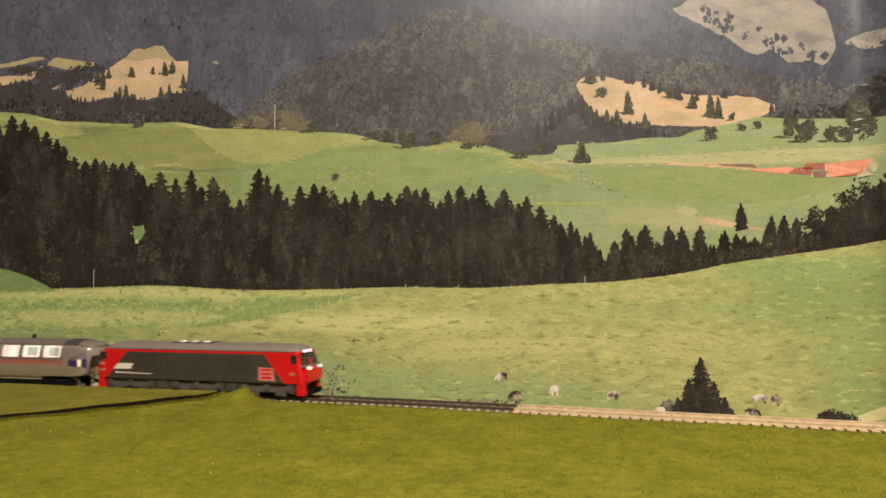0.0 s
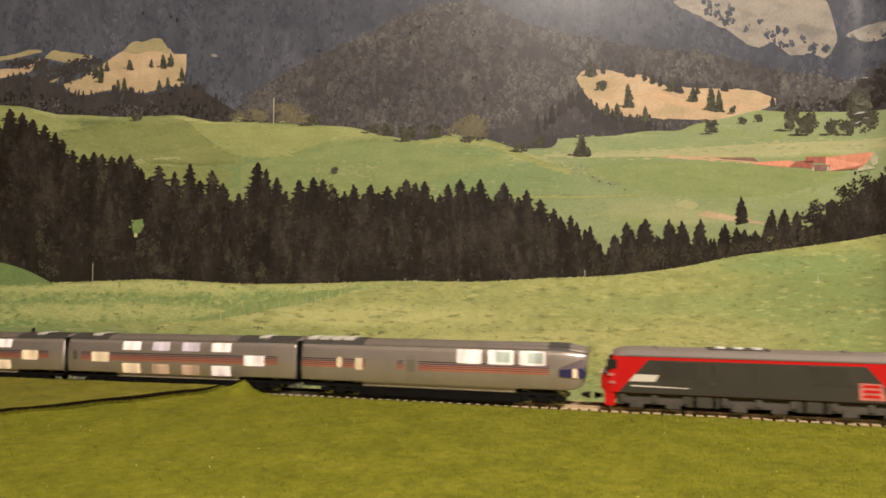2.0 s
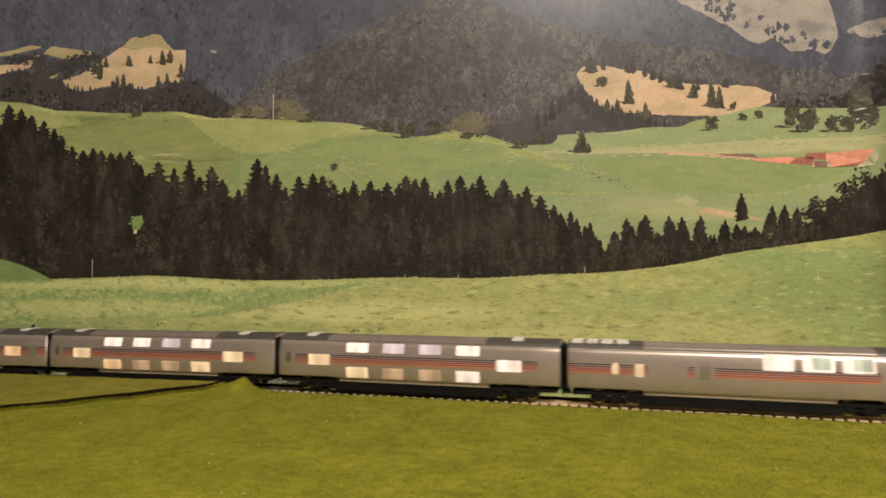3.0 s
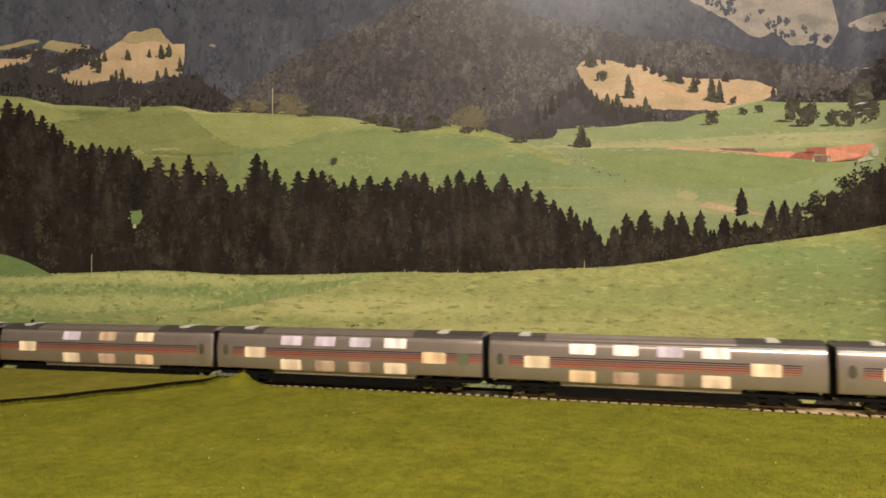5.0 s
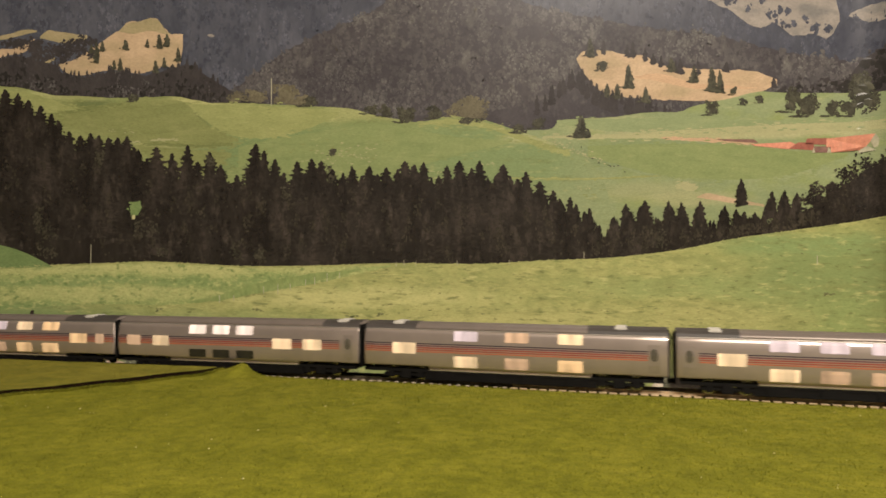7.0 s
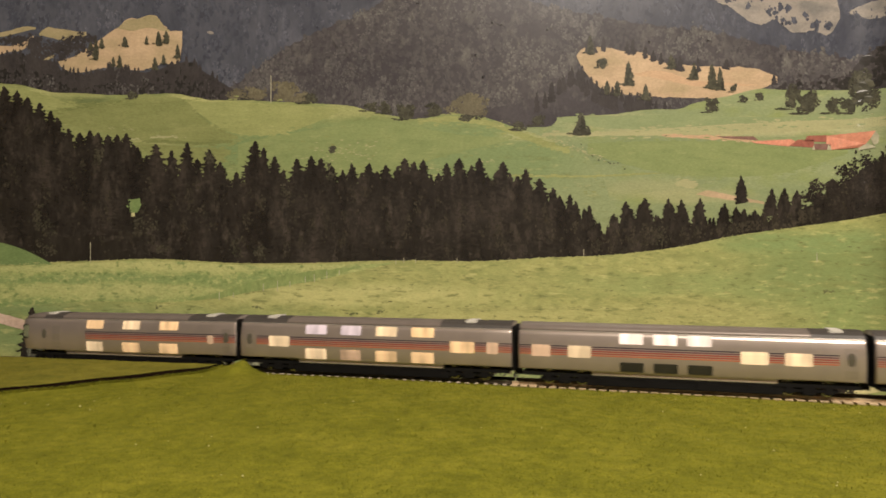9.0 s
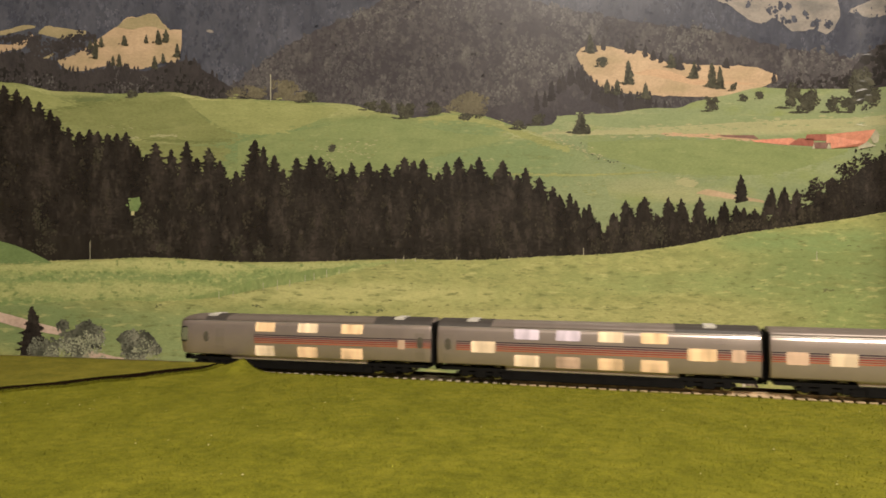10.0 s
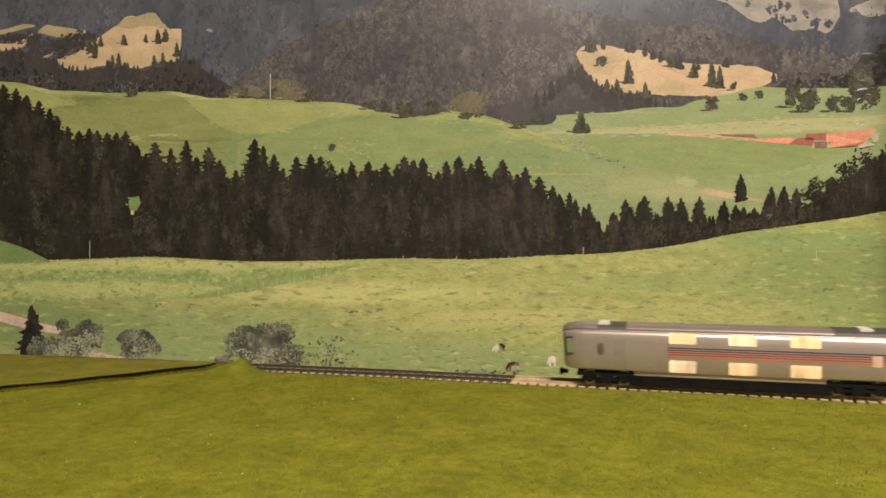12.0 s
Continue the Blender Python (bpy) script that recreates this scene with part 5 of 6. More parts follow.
def coach(label, spec, nose=None):
    """A double-deck sleeping coach. nose: None, 'front' (observation end ahead) or 'rear'."""
    car = tagged(new("coach"), label, "railway coach", "coaches of the silver night train")
    a, b = 1.6, LC * 1000 - 1.6
    xs = [a, a + 0.5, 12.0, 22.0, 32.3, 32.6] + [44.0 + 12.0 * k for k in range(5)] + [103.9, 104.2, 113.0, 120.0, b - 0.5, b]
    rings_b, rings_r = [], []
    for x in xs:
        k = 0.985 if x in (a, b) else 1.0
        rings_b.append(ring(SIDE if 32.4 < x < 104.1 else SIDE_END, x, k))
        rings_r.append(ring([(w * 1.004, z) for w, z in ROOF], x, k))
    if nose == "front":
        rings_b, rings_r = rings_b[:-2], rings_r[:-2]
        for x, k, dz, lf, ln in ((122.0, 1.0, 0, 0, 0), (126.0, 0.985, 0.2, 0.1, -0.4), (129.3, 0.95, 0.8, 0.9, -1.2), (131.4, 0.89, 1.5, 2.4, -1.9), (132.4, 0.80, 2.2, 4.0, -2.4)):
            rings_b.append(ring(SIDE_END, x, k, dz * 0.6, lf * 0.5, ln))
            rings_r.append(ring(ROOF, x - ln, k, dz, -dz * 0.6))
    if nose == "rear":
        rings_b, rings_r = rings_b[2:], rings_r[2:]
        for x, k, dz, lf, ln in ((11.0, 1.0, 0, 0, 0), (8.0, 0.975, 0.3, 0.2, 0.3), (5.2, 0.91, 1.0, 0.9, 0.8), (3.9, 0.80, 1.8, 2.0, 1.0)):
            rings_b.insert(0, ring(SIDE_END, x, k, dz * 0.5, lf * 0.5, ln))
            rings_r.insert(0, ring(ROOF, x - ln, k, dz, -dz * 0.5))
    body = part("body", loft(rings_b), M_SILVER, car, "silver-beige metallic bodyshell", True)
    part("roof", loft(rings_r), M_ROOF, car, "grey-brown curved roof", True)
    g0, g1 = (12.0 if nose == "rear" else a + 0.3), (124.0 if nose == "front" else b - 0.3)
    for s in (-1, 1):
        # Gutter strip is paler than the side: the shoulder highlight put into colour.
        part("gutter", side_patch(g0, g1, 24.75, 25.0, s, 0.22, 0.3, 1), M_GUTTER, car, "rain gutter, pale metal carrying its highlight")
        part("sill", side_patch(32.8, 103.7, 6.6, 7.0, s, 0.16, 0.3, 1), M_GUTTER, car, "bright sill line")
    for z, m, th in ((18.75, M_NAVY, 0.30), (17.85, M_PLUM, 0.30), (16.95, M_REDLINE, 0.30), (16.05, M_REDLINE, 0.28), (15.2, M_ORANGE, 0.26)):
        for x0, x1 in spec["stripes"]:
            for s in (-1, 1):
                part("stripe", side_patch(x0 * LC * 1000, x1 * LC * 1000, z - th, z + th * 0.4, s, 0.05, 0.2, 1), m, car)
    for u0, u1, zone, mat, lb in spec["windows"]:
        window(car, u0, u1, zone, mat, lb)
    for u in spec.get("ovals", ()):
        window(car, u - 0.010, u + 0.010, (14.6, 19.8), spec.get("oval_mat", M_OVAL), "oval door window", "door_window", 1.3)
    for u0, u1 in spec.get("doors", ()):
        for s in (-1, 1):
            part("door", side_patch(u0 * LC * 1000, u1 * LC * 1000, 8.7, 21.4, s, 0.04, 0.2, 6), M_GREYDOOR, car, "flush silver door")
    b0, b1 = 0.155 * LC * 1000, 0.845 * LC * 1000
    underframe(car, 9.0 if nose == "rear" else a + 1.5, 122.0 if nose == "front" else b - 1.5, b0, b1)
    bogie(car, b0)
    bogie(car, b1)
    coupler(car, a + (3.0 if nose == "rear" else 0.3), -1)
    coupler(car, b - (3.4 if nose == "front" else 0.3), 1)
    # roof equipment: dark trays with pale coolers
    for u0, u1, pale in spec["trays"]:
        x0, x1 = u0 * LC * 1000, u1 * LC * 1000
        shell = [(w * 1.008, z + 0.12) for w, z in ROOF]
        tray = part("roof_tray", loft([ring(shell, x) for x in (x0, (x0 + x1) / 2, x1)]), M_ROOFDARK, car, "dark roof equipment tray")
        for k in pale:
            xm = x0 + (x1 - x0) * k
            part("cooler", box((xm - 2.6) * MM, (xm + 2.6) * MM, -6.0 * MM, 4.2 * MM, 26.6 * MM, 28.15 * MM, 0.0004), M_ROOFPALE, tray, "pale roof cooler")
    for x, on in ((a, nose != "rear"), (b, nose != "front")):
        if on:
            s = -1 if x == a else 1
            # Gangway oversized and black, to fill and darken the gap between coaches.
            part("gangway", box(min(x, x + s * 1.1) * MM, max(x, x + s * 1.1) * MM, -8.6 * MM, 8.6 * MM, 6.8 * MM, 26.2 * MM, 0.0008), M_BLACK, car, "black gangway block filling the gap between coaches")
    return car, body


FOUR = [(0.266, 0.345), (0.398, 0.472), (0.526, 0.601), (0.652, 0.731)]
THREE = [(0.323, 0.402), (0.492, 0.568), (0.660, 0.737)]
STD_TRAYS = [(0.012, 0.19, (0.62,)), (0.75, 0.988, (0.42,))]


def sleeper_spec(up, low, left, right, small=None, doors=((0.030, 0.066),)):
    win = [(u0, u1, UP, m, "lit upper window") for (u0, u1), m in zip(FOUR, up)]
    win += [(u0, u1, LOW, m, "lit lower window") for (u0, u1), m in zip(FOUR, low)]
    win += [(0.126, 0.206, MIDDLE, left, "lit mid-level window"), (0.786, 0.868, MIDDLE, right, "lit mid-level window")]
    if small:
        win.append((0.908, 0.946, MIDDLE, small, "dim vestibule window"))
    return dict(windows=win, stripes=[(0.075, 0.92 if not small else 0.99)], ovals=(0.048,), doors=doors, trays=STD_TRAYS)


def three_spec(up, low, left):
    win = [(u0, u1, UP, m, "lit upper window") for (u0, u1), m in zip(THREE, up)]
    win += [(u0, u1, LOW, m, "lit lower window") for (u0, u1), m in zip(THREE, low)]
    win += [(0.112, 0.194, MIDDLE, left, "lit mid-level window")]
    return dict(windows=win, stripes=[(0.015, 0.93)], ovals=(0.948,), doors=((0.930, 0.966),), trays=STD_TRAYS)


BIG = (18.6, 24.8)
lounge = dict(
    windows=[(0.570, 0.652, BIG, W_WHITE, "large bright lounge window"), (0.674, 0.756, BIG, W_WHITE, "large bright lounge window"), (0.776, 0.858, BIG, W_WHITE, "large bright lounge window"),
             (0.214, 0.240, (14.0, 19.4), W_CREAM, "small lit window")],
    stripes=[(0.015, 0.250), (0.365, 0.385), (0.44, 0.87)], ovals=(0.156,), oval_mat=W_CREAM, doors=((0.395, 0.43),),
    trays=[(0.012, 0.24, (0.12, 0.32, 0.52, 0.72))])
coaches = []
coaches.append(coach("silver lounge coach with large bright windows and rounded observation end", lounge, "front"))
coaches.append(coach("silver double-deck sleeping coach with striped waist and lit windows", sleeper_spec((W_WHITE, W_LILAC, W_LILAC, W_WHITE), (W_CREAM, W_DIM, W_DIM, W_WHITE), W_CREAM, W_WHITE)))
coaches.append(coach("silver double-deck sleeping coach with striped waist and lit windows", sleeper_spec((W_WHITE, W_WHITE, W_LILAC, W_WHITE), (W_YELLOW, W_DIM, W_DIM, W_CREAM), W_CREAM, W_CREAM)))
coaches.append(coach("silver double-deck sleeping coach with a dim vestibule window", sleeper_spec((W_LILAC, W_LILAC, W_LILAC, W_WHITE), (W_CREAM, W_DIM, W_DIM, W_CREAM), W_CREAM, W_YELLOW, M_TINT)))
coaches.append(coach("silver double-deck coach with three windows on each deck", three_spec((W_LILAC, W_DIM, W_CREAM), (W_CREAM, W_DIM, W_YELLOW), W_CREAM)))
dining = dict(
    windows=[(0.053, 0.112, MIDDLE, W_DIM, "dim mid-level window"), (0.166, 0.236, MIDDLE, W_CREAM, "lit mid-level window")]
    + [(u0, u1, UP, W_WHITE, "bright upper dining window") for u0, u1 in ((0.321, 0.391), (0.419, 0.488), (0.516, 0.585))]
    + [(u0, u1, (8.8, 12.8), M_SLOT, "dark lower window") for u0, u1 in ((0.323, 0.393), (0.421, 0.490), (0.518, 0.587))]
    + [(0.663, 0.738, MIDDLE, W_CREAM, "lit mid-level window"), (0.781, 0.853, MIDDLE, W_CREAM, "lit mid-level window")],
    stripes=[(0.015, 0.92)], ovals=(0.951,), doors=((0.933, 0.969),), trays=[(0.85, 0.988, (0.5,))])
coaches.append(coach("silver dining coach with bright upper and dark lower windows", dining))
coaches.append(coach("silver double-deck sleeping coach with a small vestibule window", sleeper_spec((W_LILAC, W_LILAC, W_CREAM, W_YELLOW), (W_CREAM, W_DIM, W_YELLOW, W_YELLOW), W_CREAM, W_YELLOW, W_DIM)))
tail = dict(
    windows=[(u0, u1, UP, m, "lit upper window") for (u0, u1), m in zip(((0.339, 0.415), (0.505, 0.581), (0.669, 0.748)), (W_YELLOW, W_CREAM, W_YELLOW))]
    + [(u0, u1, LOW, m, "lit lower window") for (u0, u1), m in zip(((0.339, 0.415), (0.505, 0.581), (0.669, 0.748)), (W_CREAM, W_YELLOW, W_YELLOW))]
    + [(0.876, 0.90, (14.0, 18.2), W_DIM, "dim vestibule window")],
    stripes=[(0.336, 0.99)], ovals=(0.139, 0.953), doors=((0.178, 0.214), (0.935, 0.97)),
    trays=[(0.128, 0.215, (0.22,)), (0.785, 0.988, (0.42,))])
coaches.append(coach("silver end coach with a flat observation window", tail, "rear"))

# lounge windows: a pale frame round a greenish view into the car
for u0, u1 in ((0.674, 0.756), (0.776, 0.858)):
    for s in (-1, 1):
        part("pane", side_patch(u0 * LC * 1000 + 3.6, u1 * LC * 1000 - 1.0, 19.6, 24.0, s, 0.20, 0.2, 3, 0.3), W_MIST, coaches[0][0], "greenish pane inside a pale frame")
# a louvred panel in the lounge car's side
for k in range(7):
    for s in (-1, 1):
        part("louvre", side_patch(0.398 * LC * 1000, 0.427 * LC * 1000, 14.2 + k * 0.8, 14.45 + k * 0.8, s, 0.14, 0.2, 1), M_ROOF, coaches[0][0])

# lounge nose glazing and lamps
M_NOSEBLUE = plain("nose_blue_glass", rgb(50, 46, 84), 0.08, 0, 0.2)
# Grey-mauve colour stands in for the whitish reflection on the upper pane.
M_NOSEGREY = plain("nose_glass_reflection", rgb(112, 98, 104), 0.10, 0, 0.15)
car, body = coaches[0]
for s in (-1, 1):
    v, fc = [], []
    for k in range(9):
        a = k / 8
        x = 123.0 + 10.6 * a
        w = 9.85 * (1 - 0.17 * a ** 2.2)
        top, mid, low = 17.9 + 4.2 * a ** 0.9, 17.3 + 0.8 * a, 14.4 - 0.7 * a
        v += [(x * MM, s * (w + 0.26) * MM, low * MM), ((x - 0.1 * a) * MM, s * (w + 0.28) * MM, mid * MM), ((x - 0.3 * a) * MM, s * (w + 0.16) * MM, top * MM)]
    part("nose_window", (v, [(3 * k, 3 * k + 3, 3 * k + 4, 3 * k + 1) for k in range(8)]), M_NOSEBLUE, car, "dark blue lower observation pane", True)
    part("nose_window", (v, [(3 * k + 1, 3 * k + 4, 3 * k + 5, 3 * k + 2) for k in range(8)]), M_NOSEGREY, car, "upper observation pane with its reflection as grey-mauve colour", True)
    part("nose_curtain", box(128.6 * MM, 130.6 * MM, (s * 9.55 - 0.35) * MM, (s * 9.55 + 0.35) * MM, 13.9 * MM, 17.8 * MM, 0.0002), W_CREAM, car, "cream lit curtain")
    part("head_lamp", box(130.6 * MM, 132.8 * MM, (s * 4.6 - 1.2) * MM, (s * 4.6 + 1.2) * MM, 23.0 * MM, 23.7 * MM, 0.0002), W_WHITE, car, "small bright lamp strip")
part("end_screen", box(132.6 * MM, 134.0 * MM, -6.2 * MM, 6.2 * MM, 13.6 * MM, 21.6 * MM, 0.0004), M_SLOT, car, "dark end screen")
part("nose_cap", loft([ring([(w * 1.006, z + 0.1) for w, z in ROOF], x, k, dz, -dz * 0.6) for x, k, dz in ((118.0, 1, 0), (124.0, 1, 0.05), (127.2, 0.985, 0.35))]), M_ROOFDARK, car, "dark roof end cap")
# tail end window
car, body = coaches[7]
part("end_window", side_patch(4.3, 11.8, 14.4, 22.0, -1, -0.28, 0.3, 4, 0.7), M_SLOT, car, "black window frame")
part("end_glass", side_patch(4.9, 11.1, 15.2, 21.3, -1, -0.20, 0.3, 4, 0.5), M_TINT, car, "greenish observation glass")
part("end_window", side_patch(4.3, 11.8, 14.4, 22.0, 1, -0.28, 0.3, 4, 0.7), M_SLOT, car, "black window frame")

# ---- diesel locomotive ----
M_RED = plain("loco_red", rgb(196, 18, 22), 0.38, 0, 0.06, 90.0)
M_GREY = plain("loco_dark_grey", rgb(58, 54, 46), 0.5, 0, 0.08, 90.0)
M_LROOF = plain("loco_roof_grey", rgb(112, 102, 94), 0.6, 0, 0.08, 90.0)
M_LGREY2 = plain("loco_louvre", rgb(66, 62, 54), 0.5, 0, 0.12, 300.0)
M_UNDER = plain("loco_under_grey", rgb(78, 72, 65), 0.6, 0, 0.25, 250.0)
M_WHITE = plain("marking_white", rgb(214, 204, 190), 0.5, 0, 0.05)
M_PINK = plain("marking_pink", rgb(196, 116, 104), 0.5, 0, 0.25, 500.0)
M_CABGLASS = plain("cab_glass", (0.02, 0.02, 0.022, 1), 0.08, 0, 0.2)
LAMP_W = glow("head_light", (1.0, 0.92, 0.82, 1), 1.6)
LL = 120.8
loco = tagged(new("diesel_locomotive"), "red and dark grey diesel locomotive with grey roof", "locomotive")
LSIDE = [(9.2, 8.9), (9.3, 16.0), (9.3, 24.2)]
LROOF = [(9.35, 24.0), (9.35, 24.5), (7.4, 26.2), (4.0, 27.0), (0.0, 27.15)]
part("body", loft([ring(LSIDE, x, k, 0, 0, ln) for x, k, ln in ((0.8, 0.93, -3.6), (2.6, 1.0, -2.6), (8.0, 1.0, 0), (60, 1, 0), (LL - 8, 1, 0), (LL - 2.6, 1.0, 2.6), (LL - 0.8, 0.93, 3.6))]), M_RED, loco, "red painted body")
part("roof", loft([ring(LROOF, x, k, dz, -dz) for x, k, dz in ((4.4, 0.90, 1.6), (7.0, 0.98, 0.6), (11.0, 1, 0), (60, 1, 0), (LL - 11, 1, 0), (LL - 7.0, 0.98, 0.6), (LL - 4.4, 0.90, 1.6))]), M_LROOF, loco, "grey chamfered roof")


def flat_side(parent, name, pts, s, mat, off, label="", depth=0.2):
    """A flat plate on the locomotive's side from a few corners (x, z)."""
    y0, y1 = s * (9.3 + off), s * (9.3 + off - depth)
    n = len(pts)
    v = [(x * MM, y0 * MM, z * MM) for x, z in pts] + [(x * MM, y1 * MM, z * MM) for x, z in pts]
    fc = [tuple(range(n)) if s < 0 else tuple(range(n))[::-1]] + [(k, k + n, (k + 1) % n + n, (k + 1) % n) for k in range(n)]
    return part(name, (v, fc), mat, parent, label)


def fx(k):
    return k * LL


for s in (-1, 1):
    flat_side(loco, "side_panel", [(fx(0.055), 9.0), (fx(0.905), 9.0), (fx(0.815), 22.6), (fx(0.155), 22.6)], s, M_GREY, 0.10, "dark grey slanted side panel")
    for k0, k1, z0, z1 in ((0.19, 0.315, 15.4, 22.2), (0.645, 0.775, 14.6, 22.2), (0.355, 0.375, 18.0, 22.0)):
        pnl = flat_side(loco, "louvre_panel", [(fx(k0), z0), (fx(k1), z0), (fx(k1), z1), (fx(k0), z1)], s, M_LGREY2, 0.18, "slatted grille panel")
        n = int((z1 - z0) / 0.8)
        for i in range(n):
            z = z0 + 0.5 + i * 0.8
            flat_side(pnl, "slat", [(fx(k0) + 0.4, z), (fx(k1) - 0.4, z), (fx(k1) - 0.4, z + 0.4), (fx(k0) + 0.4, z + 0.4)], s, M_GREY, 0.30)
    for k0, k1, z0, z1 in ((0.352, 0.372, 13.2, 14.4), (0.590, 0.612, 20.9, 22.0), (0.596, 0.612, 11.2, 11.9), (0.50, 0.503, 9.6, 22.6), (0.34, 0.343, 9.6, 22.6)):
        flat_side(loco, "hatch", [(fx(k0), z0), (fx(k1), z0), (fx(k1), z1), (fx(k0), z1)], s, M_LGREY2, 0.18)
    # markings without letters
    flat_side(loco, "marking", [(fx(0.090), 13.6), (fx(0.178), 13.8), (fx(0.190), 16.6), (fx(0.112), 16.6)], s, M_WHITE, 0.16, "plain white maker's shape")
    flat_side(loco, "marking", [(fx(0.098), 11.6), (fx(0.285), 11.4), (fx(0.285), 11.7), (fx(0.098), 12.2)], s, M_WHITE, 0.16, "thin white line")
    flat_side(loco, "marking", [(fx(0.792), 9.9), (fx(0.866), 9.9), (fx(0.856), 16.2), (fx(0.792), 16.4)], s, M_PINK, 0.16, "pale pink square badge")
    for i in range(3):
        flat_side(loco, "marking", [(fx(0.800), 10.9 + i * 1.9), (fx(0.852), 10.9 + i * 1.9), (fx(0.850), 11.9 + i * 1.9), (fx(0.804), 11.9 + i * 1.9)], s, M_RED, 0.20, "red bar")
    for k0, k1 in ((0.018, 0.052), (0.935, 0.962)):
        flat_side(loco, "cab_side_window", [(fx(k0), 18.6), (fx(k1), 18.6), (fx(k1), 22.4), (fx(k0), 22.4)], s, M_CABGLASS, 0.14, "dark cab side window")
    for k0, z in ((0.020, 15.6), (0.024, 12.4), (0.93, 13.0)):
        flat_side(loco, "marking", [(fx(k0), z), (fx(k0 + 0.022), z), (fx(k0 + 0.022), z + 1.1), (fx(k0), z + 1.1)], s, M_PINK, 0.14, "faint pale bar")
    flat_side(loco, "roof_edge", [(fx(0.04), 23.9), (fx(0.95), 23.9), (fx(0.95), 24.2), (fx(0.04), 24.2)], s, M_LROOF, 0.16)
for end in (-1, 1):
    x = LL - 0.8 if end > 0 else 0.8
    def ex(d):
        return x - end * d
    q = lambda p: [(a * MM, b * MM, c * MM) for a, b, c in p]
    part("windscreen", (q([(ex(1.55) + end * 0.25, -8.3, 17.2), (ex(1.55) + end * 0.25, 8.3, 17.2), (ex(3.25) + end * 0.25, 7.2, 23.4), (ex(3.25) + end * 0.25, -7.2, 23.4)]), [(0, 1, 2, 3) if end > 0 else (3, 2, 1, 0)]), M_CABGLASS, loco, "dark raked windscreen")
    part("centre_pillar", box(min(ex(1.5), ex(3.2)) * MM, max(ex(1.2), ex(3.0)) * MM, -0.4 * MM, 0.4 * MM, 17.2 * MM, 20.5 * MM), M_RED, loco)
    part("screen_band", box(min(ex(2.2), ex(-0.4)) * MM, max(ex(2.2), ex(-0.4)) * MM, -8.6 * MM, 8.6 * MM, 16.5 * MM, 17.4 * MM, 0.0003), M_LROOF, loco, "grey band under the windscreen")
    part("nose", box(min(ex(3), ex(-1.2)) * MM, max(ex(3), ex(-1.2)) * MM, -8.4 * MM, 8.4 * MM, 9.0 * MM, 16.6 * MM, 0.0009), M_RED, loco, "red rounded cab nose")
    for s in (-1, 1):
        lamp_mat = LAMP_W if end > 0 else M_WHITE
        part("head_lamp", box(min(ex(-0.6), ex(-1.5)) * MM, max(ex(-0.6), ex(-1.5)) * MM, (s * 5.6 - 1.6) * MM, (s * 5.6 + 1.6) * MM, 15.4 * MM, 16.8 * MM, 0.0003), lamp_mat, loco, "white nose lamp")
        part("roof_lamp", box(min(ex(3.4), ex(2.5)) * MM, max(ex(3.4), ex(2.5)) * MM, (s * 2.6 - 1.3) * MM, (s * 2.6 + 1.3) * MM, 23.4 * MM, 24.6 * MM, 0.0003), lamp_mat, loco, "white roof lamp")
        part("step_guard", box(min(ex(0.2), ex(4.4)) * MM, max(ex(0.2), ex(4.4)) * MM, (s * 7.4 - 1.6) * MM, (s * 7.4 + 1.6) * MM, 2.9 * MM, 9.4 * MM, 0.0004), M_RED, loco, "red step guard")
    part("snow_plough", box(min(ex(0.4), ex(1.6)) * MM, max(ex(0.4), ex(1.6)) * MM, -7 * MM, 7 * MM, 2.6 * MM, 5.4 * MM, 0.0004), M_BLACK, loco, "black snow plough")
    coupler(loco, x + end * 0.9, end)
# Added dark box that closes the see-through gaps between the bogies.
part("spine", box(6 * MM, (LL - 6) * MM, -3.6 * MM, 3.6 * MM, 2.6 * MM, 7.0 * MM), M_BLACK, loco, "dark filler box blocking the view under the frame")
part("frame", box(5 * MM, (LL - 5) * MM, -8.0 * MM, 8.0 * MM, 6.4 * MM, 9.1 * MM, 0.0004), M_UNDER, loco, "dark grey underframe")
for xm in (21.0, 60.4, 99.8):
    bm = bmesh.new()
    for s in (-1, 1):
        add_box(bm, (xm - 14) * MM, (xm + 14) * MM, (s * 7.8 - 0.7) * MM, (s * 7.8 + 0.7) * MM, 4.2 * MM, 7.2 * MM, 0.0003)
        for d in (-7.2, 7.2):
            add_box(bm, (xm + d - 2.8) * MM, (xm + d + 2.8) * MM, (s * 8.1 - 0.8) * MM, (s * 8.1 + 0.8) * MM, 2.6 * MM, 6.6 * MM, 0.0004)
        for d in (-12.5, 0, 12.5):
            add_box(bm, (xm + d - 1.3) * MM, (xm + d + 1.3) * MM, (s * 8.1 - 0.8) * MM, (s * 8.1 + 0.8) * MM, 5.0 * MM, 8.6 * MM, 0.0003)
    truck = part("bogie", bm, M_UNDER, loco, "dark grey bogie frame")
    for d in (-7.2, 7.2):
        for s in (-1, 1):
            bm = bmesh.new()
            add_disc(bm, (xm + d) * MM, s * 4.1 * MM, s * 5.8 * MM, 4.75 * MM, 2.9 * MM, 24)
            part("wheel", bm, M_STEEL, truck, "steel wheel")
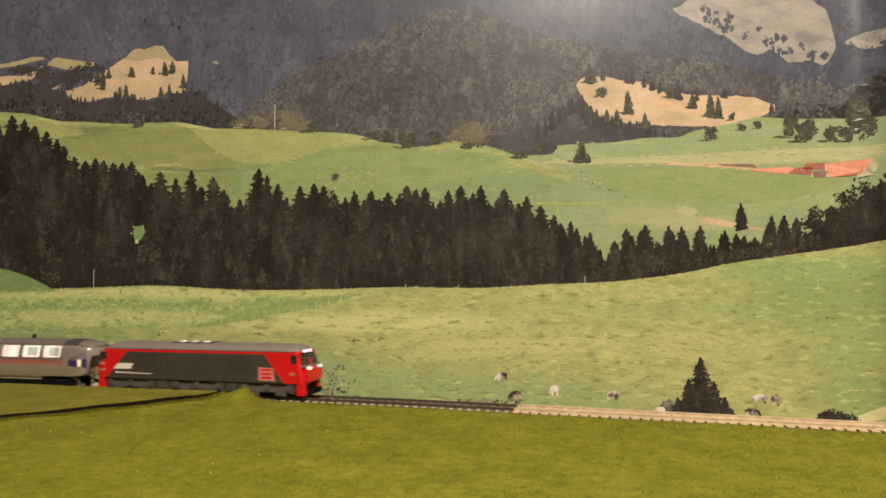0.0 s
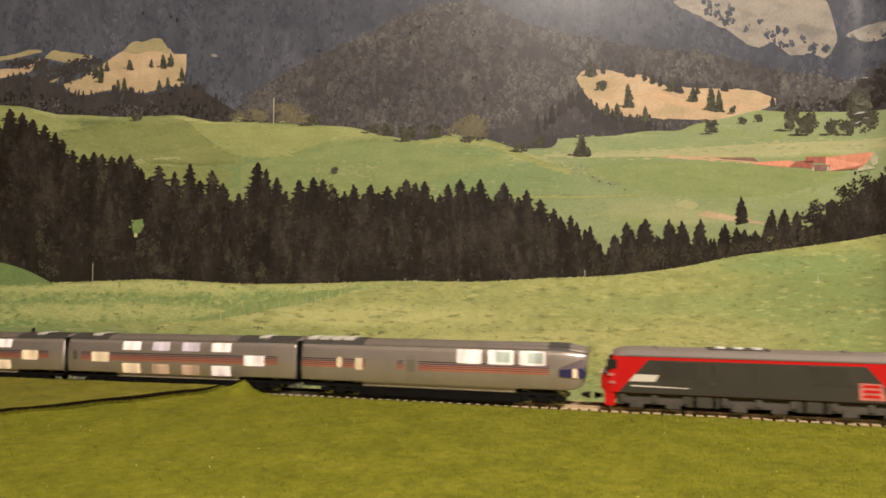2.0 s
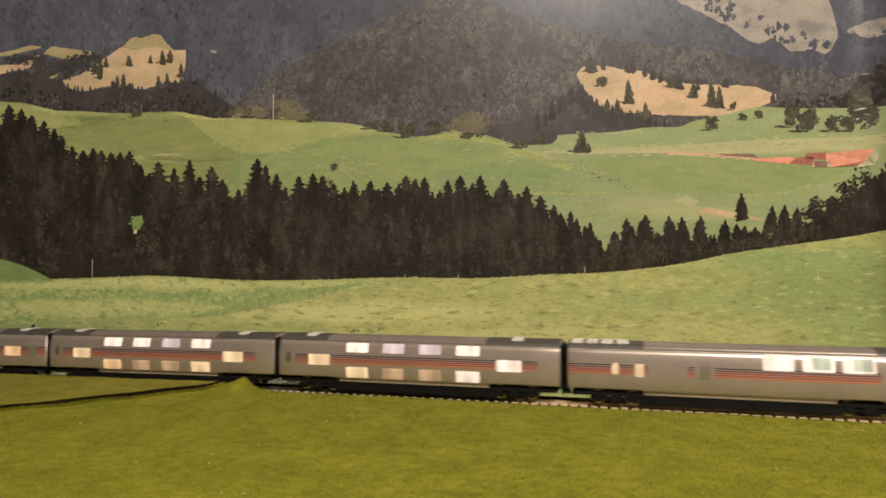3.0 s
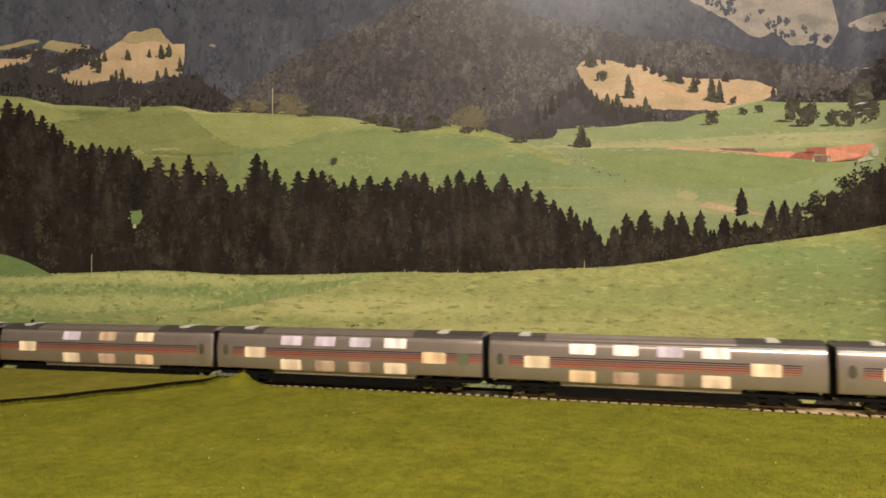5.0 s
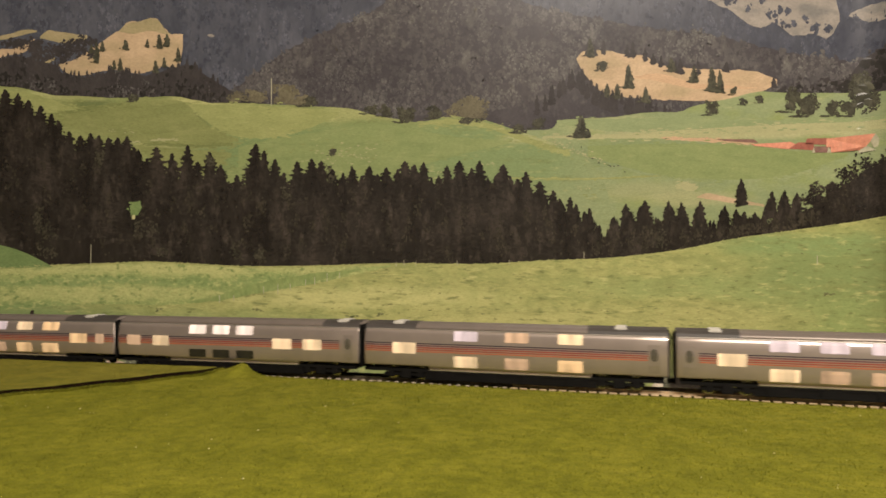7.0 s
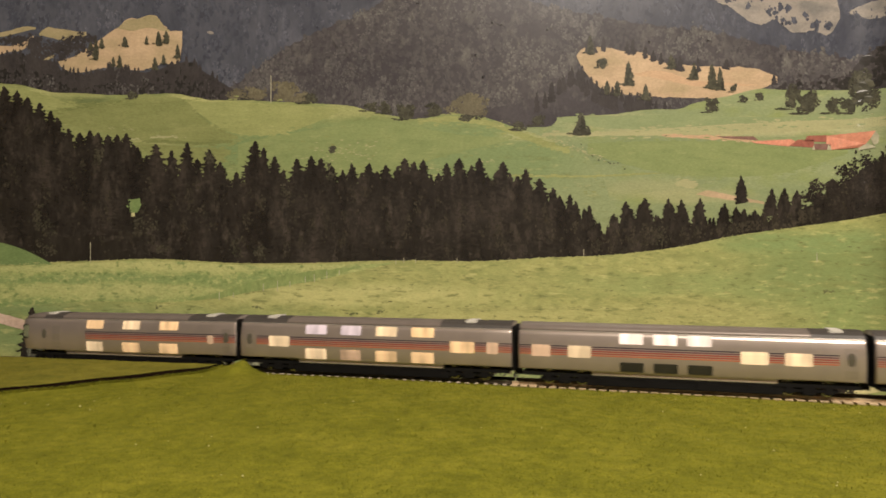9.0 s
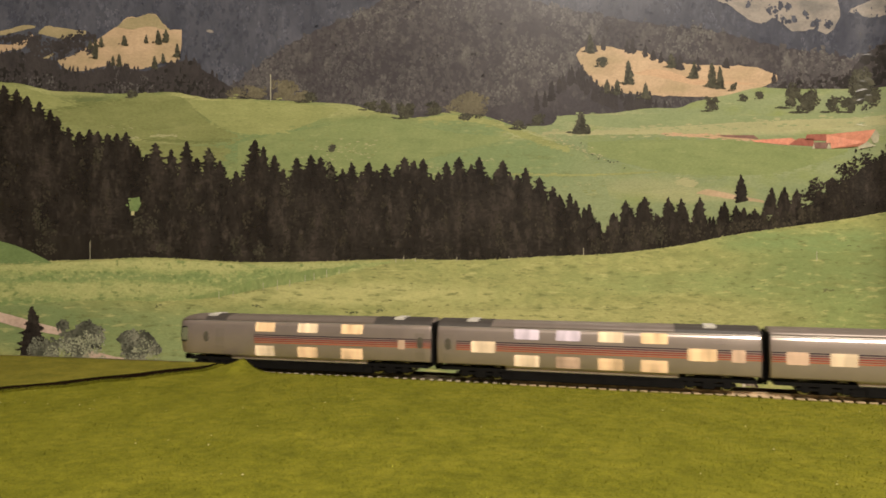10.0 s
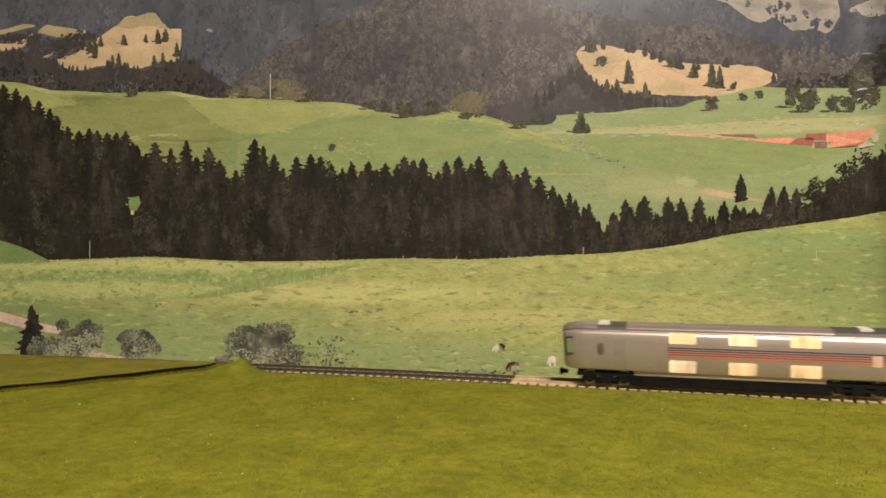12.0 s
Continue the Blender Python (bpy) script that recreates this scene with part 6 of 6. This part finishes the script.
for x0, x1 in ((37, 43.5), (77, 83.5), (44.2, 46), (33, 36), (73.5, 76.3), (84.2, 86.0), (6.5, 8.5), (112.0, 114.5)):
    for s in (-1, 1):
        part("fuel_tank", box(x0 * MM, x1 * MM, (s * 8.0 - 1.0) * MM, (s * 8.0 + 1.0) * MM, 3.6 * MM, 8.8 * MM, 0.0005), M_LGREY2, loco, "grey box under the frame")
for x0, x1, m in ((42, 66, M_ROOFDARK), (20, 23, M_LROOF), (92, 95, M_LROOF)):
    deck = part("roof_hatch", box(x0 * MM, x1 * MM, -4.4 * MM, 4.4 * MM, 26.4 * MM, 27.4 * MM, 0.0003), m, loco, "raised roof hatch")
    if m is M_ROOFDARK:
        for xm in (47, 54, 61):
            bm = bmesh.new()
            bmesh.ops.create_cone(bm, cap_ends=True, segments=20, radius1=2.3 * MM, radius2=2.1 * MM, depth=0.6 * MM, matrix=Matrix.Translation((xm * MM, -1.4 * MM, 27.7 * MM)))
            part("roof_fan", bm, M_ROOFPALE, deck, "pale round roof fan")

# ---- motion: the whole train runs along the straight track ----
X_ZERO = -0.3391
# seconds, and how far the coupling behind the first coach has come, in coach pitches
RUN = [(0.0, -0.565), (0.5, -0.090), (1.0, 0.384), (1.5, 0.857), (2.0, 1.325), (2.5, 1.787), (3.0, 2.240), (3.9, 3.038), (4.8, 3.825), (5.5, 4.395),
       (6.0, 4.783), (6.5, 5.171), (7.0, 5.565), (8.0, 6.331), (9.0, 7.091), (9.5, 7.458), (10.5, 8.183), (12.0, 9.219)]
TRAIN_Z = -0.0005


def on_track(x, first, last):
    """Stands a vehicle whose rear end is at x on the rails, by its outer bogies."""
    z0, z1 = dip(x + first), dip(x + last)
    slope = (z1 - z0) / (last - first)
    return pose(x, 0, TRAIN_Z + z0 - slope * first, 0, -math.degrees(math.atan(slope)), 0)


def motions():
    for k, (car, _) in enumerate(coaches):
        walk(car, [(t, on_track(X_ZERO + (s - k) * LC, 0.155 * LC, 0.845 * LC)) for t, s in RUN])
    walk(loco, [(t, on_track(X_ZERO + (s + 1.030) * LC, 0.021, 0.0998)) for t, s in RUN])


motions()
